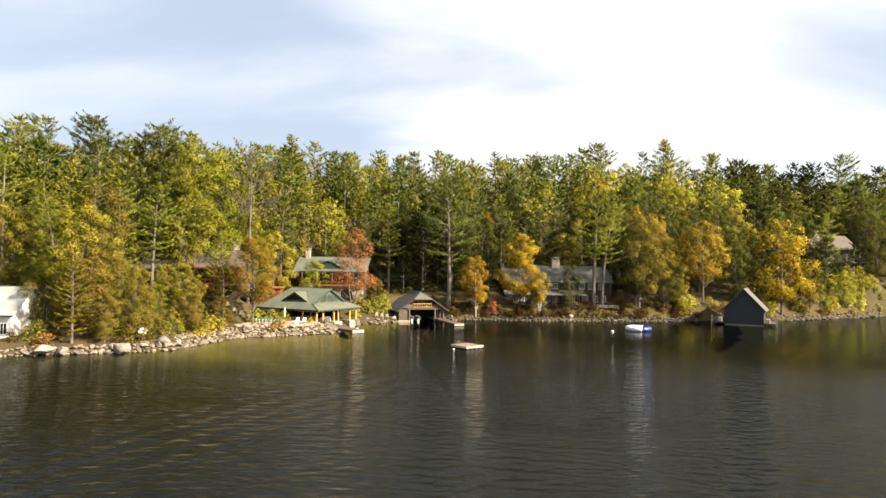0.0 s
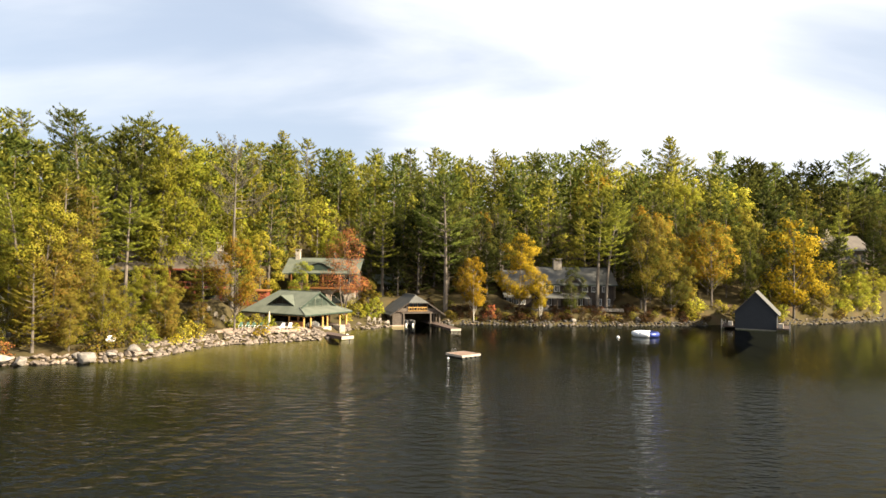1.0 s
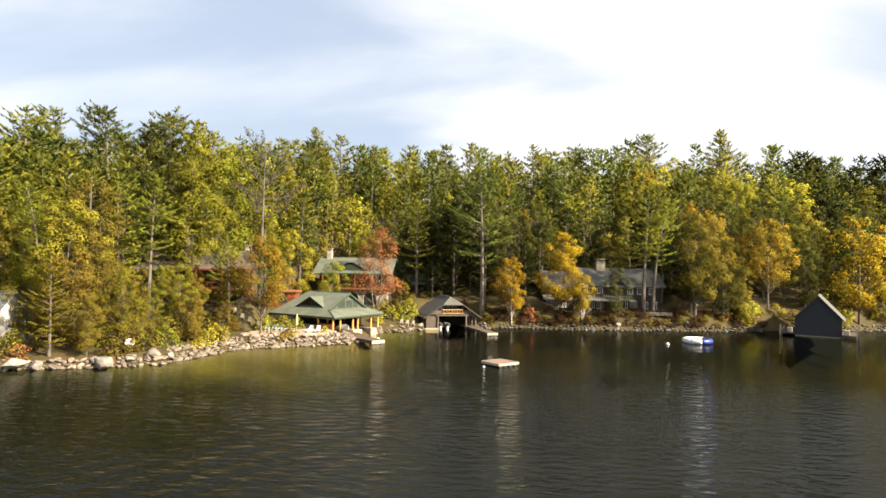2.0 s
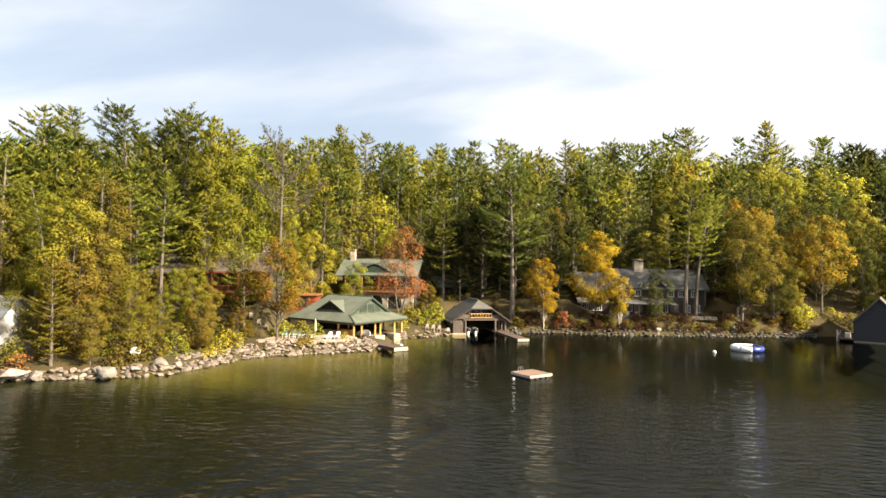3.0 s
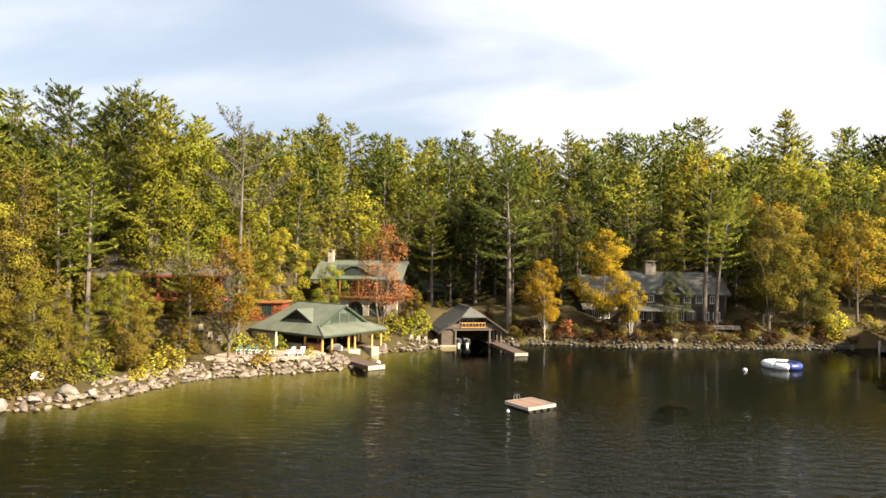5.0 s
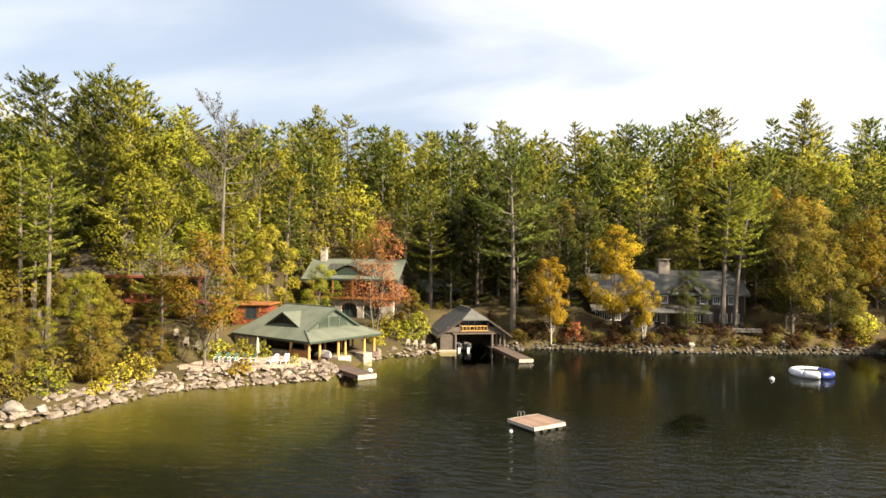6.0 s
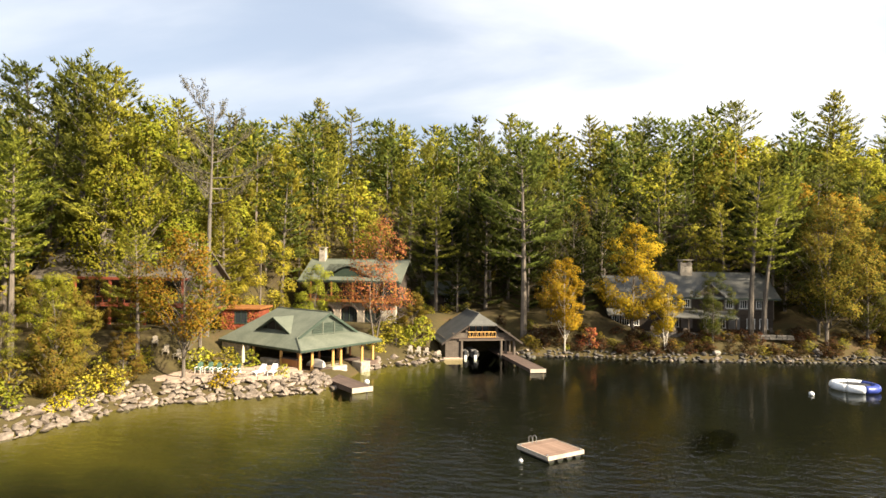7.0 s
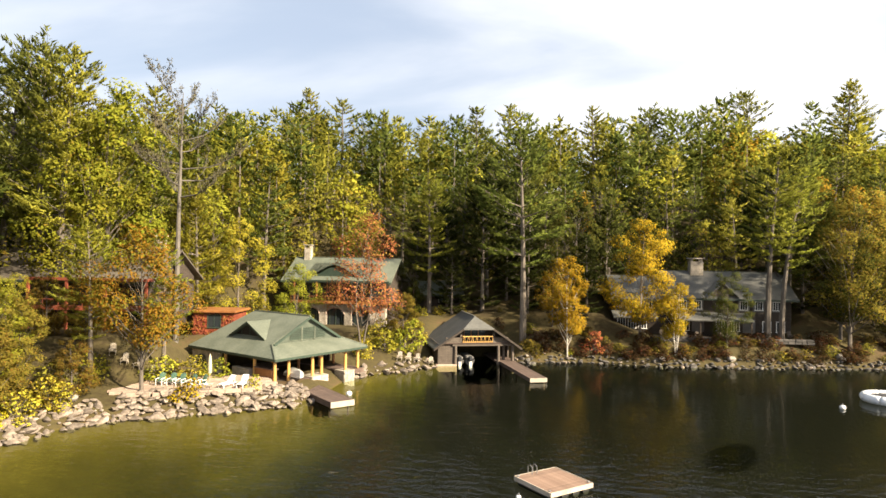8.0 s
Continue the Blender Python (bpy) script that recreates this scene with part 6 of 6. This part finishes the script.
def adirondack(m, frame_mat, seat_mat, label, group):
    ob = thing("adirondack_chair", m, label, "chair", group)
    for y in (-0.30, 0.26):
        part("leg", slab([(-0.45, y, 0.42), (0.55, y, 0.16), (0.55, y + 0.04, 0.16), (-0.45, y + 0.04, 0.42)], 0.12), frame_mat, ob)
        part("front_leg", boxed(-0.42, -0.34, y, y + 0.04, 0.0, 0.58), frame_mat, ob)
        part("rear_leg", boxed(0.35, 0.43, y, y + 0.04, 0.0, 0.4), frame_mat, ob)
        part("arm", boxed(-0.5, 0.38, y - 0.06, y + 0.10, 0.58, 0.61), frame_mat, ob)
    for k in range(5):
        part("seat_slat", boxed(-0.44 + k * 0.15, -0.31 + k * 0.15, -0.28, 0.28, 0.40 - k * 0.035, 0.425 - k * 0.035), seat_mat, ob)
    for k in range(5):
        y = -0.27 + k * 0.11
        part("back_slat", slab([(0.26, y, 0.28), (0.26, y + 0.095, 0.28), (0.62, y + 0.095, 1.12 - 0.05 * abs(k - 2)), (0.62, y, 1.12 - 0.05 * abs(k - 2))], 0.03), seat_mat, ob)
    return ob


def lounger(m, frame_mat, cloth, label, group):
    ob = thing("sun_lounger", m, label, "lounger", group)
    for y in (-0.33, 0.28):
        part("side_rail", boxed(-0.95, 0.95, y, y + 0.05, 0.30, 0.37), frame_mat, ob)
    for x in (-0.8, 0.55):
        for y in (-0.33, 0.28):
            part("leg", boxed(x, x + 0.06, y, y + 0.05, 0, 0.30), frame_mat, ob)
    part("seat", boxed(-0.93, 0.25, -0.28, 0.28, 0.375, 0.44, 0.02), cloth, ob)
    bk = part("backrest", slab([(0.26, -0.28, 0.42), (0.26, 0.28, 0.42), (0.92, 0.28, 1.02), (0.92, -0.28, 1.02)], 0.07), cloth, ob)
    part("strut", boxed(0.78, 0.83, -0.26, -0.21, 0.36, 0.88), frame_mat, bk)
    part("strut", boxed(0.78, 0.83, 0.21, 0.26, 0.36, 0.88), frame_mat, bk)
    return ob


def on_ground(x, y, rz, up=0.0):
    return pose(x, y, max(ground_z(x, y), 0) + up, 0, 0, rz)


g1, g2 = "white chairs on the upper bank", "striped chairs on the terrace"
first = adirondack(pose(-38.1, 116.9, ground_z(-38.1, 116.9) + 0.02, 0, 0, 120), PALE_WOOD, PALE_WOOD, "pale wooden adirondack chair facing the lake", g1)
for x, y, rz in ((-37.0, 117.2, 112), (-36.2, 118.2, 100), (-35.1, 118.6, 85)):
    copy_thing(first, pose(x, y, ground_z(x, y) + 0.02, 0, 0, rz))
second = adirondack(pose(-32.3, 115.9, 1.73, 0, 0, 100), WHITE, GREEN_CLOTH, "white-framed deck chair with green canvas on the terrace", g2)
for x, y, rz in ((-31.2, 116.0, 96), (-30.2, 115.9, 92), (-29.0, 115.7, 80), (-28.1, 115.9, 70)):
    copy_thing(second, pose(x, y, 1.73, 0, 0, rz))
l1 = lounger(pose(-25.6, 116.2, 1.73, 0, 0, 75), WHITE, WHITE, "white reclining lounger on the flagstones", "white loungers")
copy_thing(l1, pose(-24.2, 116.6, 1.73, 0, 0, 95))
for x, y, rz in ((-13.5, 139.4, 95), (-12.4, 139.7, 90), (-11.4, 140.4, 85), (-9.7, 141.6, 100)):
    copy_thing(first, pose(x, y, ground_z(x, y) + 0.02, 0, 0, rz))
cp = adirondack(pose(26.0, 156.2, ground_z(26.0, 156.2) + 0.02, 0, 0, 90), TAUPE, TAUPE, "brown wooden chair on the lodge lawn", "chairs before the lodge")
for x, y, rz in ((27.6, 156.0, 80), (31.0, 155.8, 95), (33.0, 156.2, 70), (39.5, 157.0, 90), (41.0, 157.2, 100), (22.5, 155.2, 95)):
    copy_thing(cp, pose(x, y, ground_z(x, y) + 0.02, 0, 0, rz))

um = thing("closed_umbrella", pose(-27.9, 117.2, 1.72, 0, 0, 0), "closed cream garden umbrella on a pole", "umbrella")
part("pole", tube(bmesh.new(), [(0, 0, 0), (0, 0, 3.0)], [0.03, 0.025], 7), PALE_WOOD, um)
bm = bmesh.new()
tube(bm, [(0, 0, 1.05), (0, 0, 1.35), (0, 0, 2.2), (0, 0, 2.75), (0, 0, 2.92)], [0.16, 0.20, 0.17, 0.10, 0.02], 10)
part("canopy", bm, CREAM, um, "folded cream canvas")
part("base_plate", boxed(-0.3, 0.3, -0.3, 0.3, 0.0, 0.08, 0.02), STONE, um)

sd = thing("white_disc", pose(-42.1, 92.9, ground_z(-42.1, 92.9), 0, 0, 20), "white oval disc on a short stand among the rocks", "dish")
bm = bmesh.new()
bmesh.ops.create_uvsphere(bm, u_segments=16, v_segments=8, radius=0.62, matrix=pose(0, 0, 1.35, 70, 0, 0) @ Matrix.Diagonal((1, 0.8, 0.18, 1)))
part("disc", bm, WHITE, sd, smooth=True)
part("stand", tube(bmesh.new(), [(0, 0.08, -0.3), (0, 0.08, 1.3)], [0.05, 0.04], 7), METAL, sd)


# ---- shrubs on the banks ----
SHRUBS = {}
for key, mat, lab in (("green", GREEN, "low green shrub on the bank"), ("rust", RUST, "rusty-brown shrub on the bank"), ("yellow", LEMON, "bright yellow-green shrub on the bank"),
                      ("gold", YELLOW, "bright yellow rounded bush on the bank"), ("bramble", SHADED_SHRUB, "dark brown bramble on the bank"), ("red", RED, "red autumn shrub on the bank"), ("olive", OLIVE, "olive-brown shrub on the bank")):
    rng_s = sum(map(ord, key))
    bm, crown = broad_shape(rng_s, 2.4, 1.5, 0.05, 650, 1.0, 0.150, 3)
    SHRUBS[key] = (mesh_of("stem", bm, BARK), leafy("foliage", *crown, mat), lab)


def shrub(key, x, y, h, turn, wide=0.0):
    stem, fol, lab = SHRUBS[key]
    ob = thing("shrub", pose(x, y, ground_z(x, y) - 0.08, 0, 0, turn), lab, "shrub", "shrubs on the banks")
    k = h / 2.4
    ob.scale = (wide / 3.0 if wide else k, wide / 3.0 if wide else k, k)
    part("stem", stem, None, ob)
    part("foliage", fol, None, ob)


for row in (("gold", -28.2, 112.9, 2.0, 0, 3.0), ("red", 12.3, 151.2, 3.0, 40, 3.6), ("yellow", -33.5, 117.8, 2.6, 10, 4.0), ("yellow", -31.3, 119.6, 2.4, 80, 4.2), ("green", -29.6, 120.6, 2.2, 30, 3.4),
            ("yellow", -23.4, 117.2, 1.7, 60, 2.0), ("green", -13.6, 143.0, 4.2, 20, 5.0), ("green", -16.0, 141.5, 3.0, 70, 4.0), ("yellow", -17.8, 138.0, 2.2, 0, 3.2), ("green", -19.0, 143.5, 2.4, 0, 4.0),
            ("yellow", -37.0, 104.0, 2.6, 0, 3.6), ("yellow", -36.3, 107.6, 2.4, 50, 3.2), ("red", -53.0, 87.6, 1.9, 0, 3.4), ("rust", -17.0, 146.5, 3.0, 0, 4.4), ("gold", -37.5, 101.3, 1.6, 20, 2.4)):
    shrub(*row)
rng_b = np.random.default_rng(17)
placed = 0
for _ in range(3000):
    x, y = rng_b.uniform(-58, 135), rng_b.uniform(84, 190)
    d = float(inland(np.array([x]), np.array([y]))[0])
    if not 1.6 < d < (7.5 if x < -34 else 9.0 if x > 76 else 5.0) or (-36 < x < -14 and 108 < y < 136) or (-12 < x < 2.5 and 140 < y < 156) or (63 < x < 79 and y < 160):
        continue
    if placed > 230:
        break
    placed += 1
    pick = rng_b.random()
    if x < -34:
        key = "rust" if pick < 0.34 else "olive" if pick < 0.6 else "yellow" if pick < 0.74 else "green"
        h = rng_b.uniform(1.4, 3.4)
    elif x < 50:
        # mostly the darkened shrubs, for the shade on this bank
        key = "bramble" if pick < 0.82 else "rust" if pick < 0.92 else "olive"
        h = rng_b.uniform(0.8, 2.0)
    else:
        key = "green" if pick < 0.4 else "yellow" if pick < 0.7 else "olive"
        h = rng_b.uniform(1.6, 3.6)
    shrub(key, x, y, h, rng_b.uniform(0, 360))


for _ in range(60):
    x, y = rng_b.uniform(-24, 10), rng_b.uniform(139, 160)
    if ground_z(x, y) < 0.8 or (-12 < x < 4 and y < 157) or (-36 < x < -15 and y > 150):
        continue
    shrub(("green", "olive", "rust", "yellow")[int(rng_b.integers(4))], x, y, rng_b.uniform(0.6, 1.6), rng_b.uniform(0, 360))


for _ in range(400):
    x = rng_b.uniform(3, 63)
    y = rng_b.uniform(147, 162)
    d = float(inland(np.array([x]), np.array([y]))[0])
    if not 1.0 < d < 5.0 or (11 < x < 14 and d < 3):
        continue
    shrub(("bramble", "bramble", "olive", "bramble", "rust")[int(rng_b.integers(5))], x, y, rng_b.uniform(0.7, 1.7), rng_b.uniform(0, 360), rng_b.uniform(1.8, 3.2))


for _ in range(330):
    x, y = rng_b.uniform(79, 150), rng_b.uniform(158, 200)
    d = float(inland(np.array([x]), np.array([y]))[0])
    if 0.9 < d < 12:
        shrub(("green", "green", "yellow", "olive", "bramble")[int(rng_b.integers(5))], x, y, rng_b.uniform(1.4, 3.6), rng_b.uniform(0, 360))


# ---- an old pine gone thin, with bare grey limbs ----
def bare_tree(x, y, height, seed):
    ob = thing("thin_old_pine", pose(x, y, ground_z(x, y) - 0.2, 0, 0, 0), "old pine gone thin with long bare grey limbs", "pine tree")
    rng = random.Random(seed)
    part("trunk", tube(bmesh.new(), [(0, 0, 0), (0.1, 0, height * 0.5), (0.2, 0.1, height * 0.8), (0.3, 0.1, height)], [0.34, 0.24, 0.13, 0.03], 8), GREY_TWIG, ob)
    tips = []

    def grow(p, d, ln, r, depth, bm):
        q = p + d * ln * 0.5 - Vector((0, 0, ln * 0.03))
        e = p + d * ln + Vector((0, 0, ln * 0.14))
        tube(bm, [p, q, e], [r, r * 0.75, r * 0.4], 4 if depth < 1 else 3)
        if depth >= 1:
            tips.append(e)
        if depth < 3:
            for k in range((9, 5, 4)[depth]):
                s = 0.30 + 0.70 * (k + rng.random()) / (9, 5, 4)[depth]
                nd = (d * 0.9 + Vector((rng.uniform(-0.8, 0.8), rng.uniform(-0.8, 0.8), rng.uniform(0.1, 0.75)))).normalized()
                a = p.lerp(q, s * 2) if s < 0.5 else q.lerp(e, s * 2 - 1)
                grow(a, nd, ln * rng.uniform(0.24, 0.40) * (1.25 - 0.5 * s), max(0.012, r * 0.45), depth + 1, bm)
    # long level limbs below, an upswept fan at the top
    n = 17
    for k in range(n):
        t = k / (n - 1)
        bm = bmesh.new()
        z = height * (0.58 + 0.36 * t)
        a = k * 2.6 + rng.uniform(-0.5, 0.5)
        ln = height * (0.23 * rng.uniform(0.75, 1.1) if t < 0.55 else 0.17 * rng.uniform(0.8, 1.1))
        grow(Vector((0.2 * z / height, 0.06, z)), Vector((math.cos(a), math.sin(a), 0.16 + 1.0 * max(0, t - 0.35))).normalized(), ln, 0.10 - 0.05 * t, 0, bm)
        part("limb", bm, GREY_TWIG, ob)
    nr = np.random.default_rng(seed)
    pts = np.array(tips)[nr.random(len(tips)) < 0.4]
    pts = np.repeat(pts, 3, 0) + nr.normal(0, 0.16, (len(pts) * 3, 3))
    nor = nr.normal(0, 0.5, pts.shape) + np.array([0, 0, 1.0])
    nor /= np.linalg.norm(nor, axis=1)[:, None]
    way = nr.normal(0, 0.6, pts.shape) + np.array([0, 0, 0.7])
    part("needles", leafy("needles", *leaves(pts, nor, nr.uniform(0.09, 0.18, len(pts)), nr, 1.2, way, 0.4), GREY_NEEDLE), None, ob, "sparse grey-green needles")


bare_tree(-38.0, 128.0, 29.5, 4)


# ---- rocks along the water's edge ----
def rock_mesh(seed, flat):
    rng = np.random.default_rng(seed)
    bm = bmesh.new()
    bmesh.ops.create_icosphere(bm, subdivisions=2, radius=0.5)
    cuts = rng.normal(size=(13, 3))
    cuts /= np.linalg.norm(cuts, axis=1)[:, None]
    for v in bm.verts:
        p = np.array(v.co)
        for c in cuts:
            k = p @ c
            lim = 0.25
            if k > lim:
                p = p - c * (k - lim) * 0.9
        p = p * (1 + rng.normal(0, 0.02))
        v.co = Vector((p[0], p[1] * 0.85, p[2] * flat))
    return bm


ROCKS = [mesh_of("rock", rock_mesh(40 + k, (0.75, 0.62, 0.9, 0.55)[k % 4]), ROCK) for k in range(8)]
ROCKS_SHADED = [mesh_of("rock", rock_mesh(60 + k, (0.7, 0.55)[k % 2]), ROCK_SHADED) for k in range(4)]
rr = np.random.default_rng(23)


def shore_point(s0):
    """A point on the water's edge, by the length along it from the left."""
    for (ax, ay), (bx, by) in zip(SHORE[2:], SHORE[3:]):
        ln = math.hypot(bx - ax, by - ay)
        if s0 < ln:
            t = s0 / ln
            return ax + (bx - ax) * t, ay + (by - ay) * t, -(by - ay) / ln, (bx - ax) / ln
        s0 -= ln
    return None


BIG = [mesh_of("rock", rock_mesh(90 + k, (0.8, 0.65, 0.9, 0.7)[k]), BOULDER) for k in range(4)]
boulders = ((-42.6, 88.6, 3.2), (-51.8, 86.0, 3.2), (-49.5, 86.4, 2.2), (-39.2, 93.2, 2.4), (-36.6, 109.5, 1.7), (-41.0, 91.4, 1.6), (-44.6, 89.6, 1.5), (46.0, 153.6, 2.0), (30.6, 150.4, 1.7), (21.5, 149.6, 1.5), (-37.8, 94.8, 1.8))
for k, (x, y, s) in enumerate(boulders):
    ob = thing("boulder", pose(x, y, max(ground_z(x, y), 0) + s * 0.22, 0, 0, k * 70), "large pale granite boulder at the water's edge", "boulder", "boulders on the shore")
    ob.scale = (s * 1.15, s, s)
    part("rock", BIG[k % 4], None, ob)

bank = thing("rock_bank", Matrix.Identity(4), "bank of tumbled pale granite rocks along the water's edge", "rock bank", kind="structure")
bank_far = thing("far_rock_bank", Matrix.Identity(4), "line of dark rocks along the far shore, shade put into their colour", "rock bank", kind="structure")
total, s0 = 0, 66.0
while s0 < 345:
    p = shore_point(s0)
    if p is None:
        break
    x, y, nx_, ny_ = p
    here = -37 < x < -17 and y < 121
    step_ = rr.uniform(0.4, 0.8) if x < -34 else rr.uniform(0.36, 0.62) if here else rr.uniform(0.55, 1.1)
    for row in range(6 if here else 3):
        if 63 < x < 79 or (-9.2 < x < 0.6) or (-19 < x < -17 and 121 < y < 131):
            continue
        off = -0.2 + row * rr.uniform(0.5, 0.68) + rr.normal(0, 0.15)
        size = rr.uniform(0.6, 1.3) ** 1.6 if x < -10 else rr.uniform(0.45, 1.25)
        if row == 0:
            size *= 1.1
        rx, ry = x + nx_ * off, y + ny_ * off
        z = max(ground_z(rx, ry), -0.1) + size * 0.12
        mesh = ROCKS[int(rr.integers(8))] if x < -8 or rr.random() < 0.15 else ROCKS_SHADED[int(rr.integers(4))]
        ob = part("rock", mesh, None, bank if x < -8 else bank_far)
        ob.matrix_local = pose(rx, ry, z, rr.uniform(-22, 22), rr.uniform(-22, 22), rr.uniform(0, 360)) @ Matrix.Diagonal((size * rr.uniform(0.9, 1.5), size, size * rr.uniform(0.7, 1.0), 1))
        total += 1
    s0 += step_
# a low dry wall before the lodge
lw = thing("dry_stone_wall", pose(20.5, 153.6, ground_z(26, 153.6) - 0.1, 0, 0, 3), "low dry stone wall along the lodge lawn", "wall")
wr = random.Random(4)
for row in range(2):
    x = 0.0
    while x < 22:
        w = wr.uniform(0.6, 1.2)
        part("stone", boxed(x + 0.02, x + w - 0.02, -0.3 + wr.uniform(-0.05, 0.05), 0.3, row * 0.36, row * 0.36 + 0.34, 0.04), ROCK_SHADED, lw)
        x += w
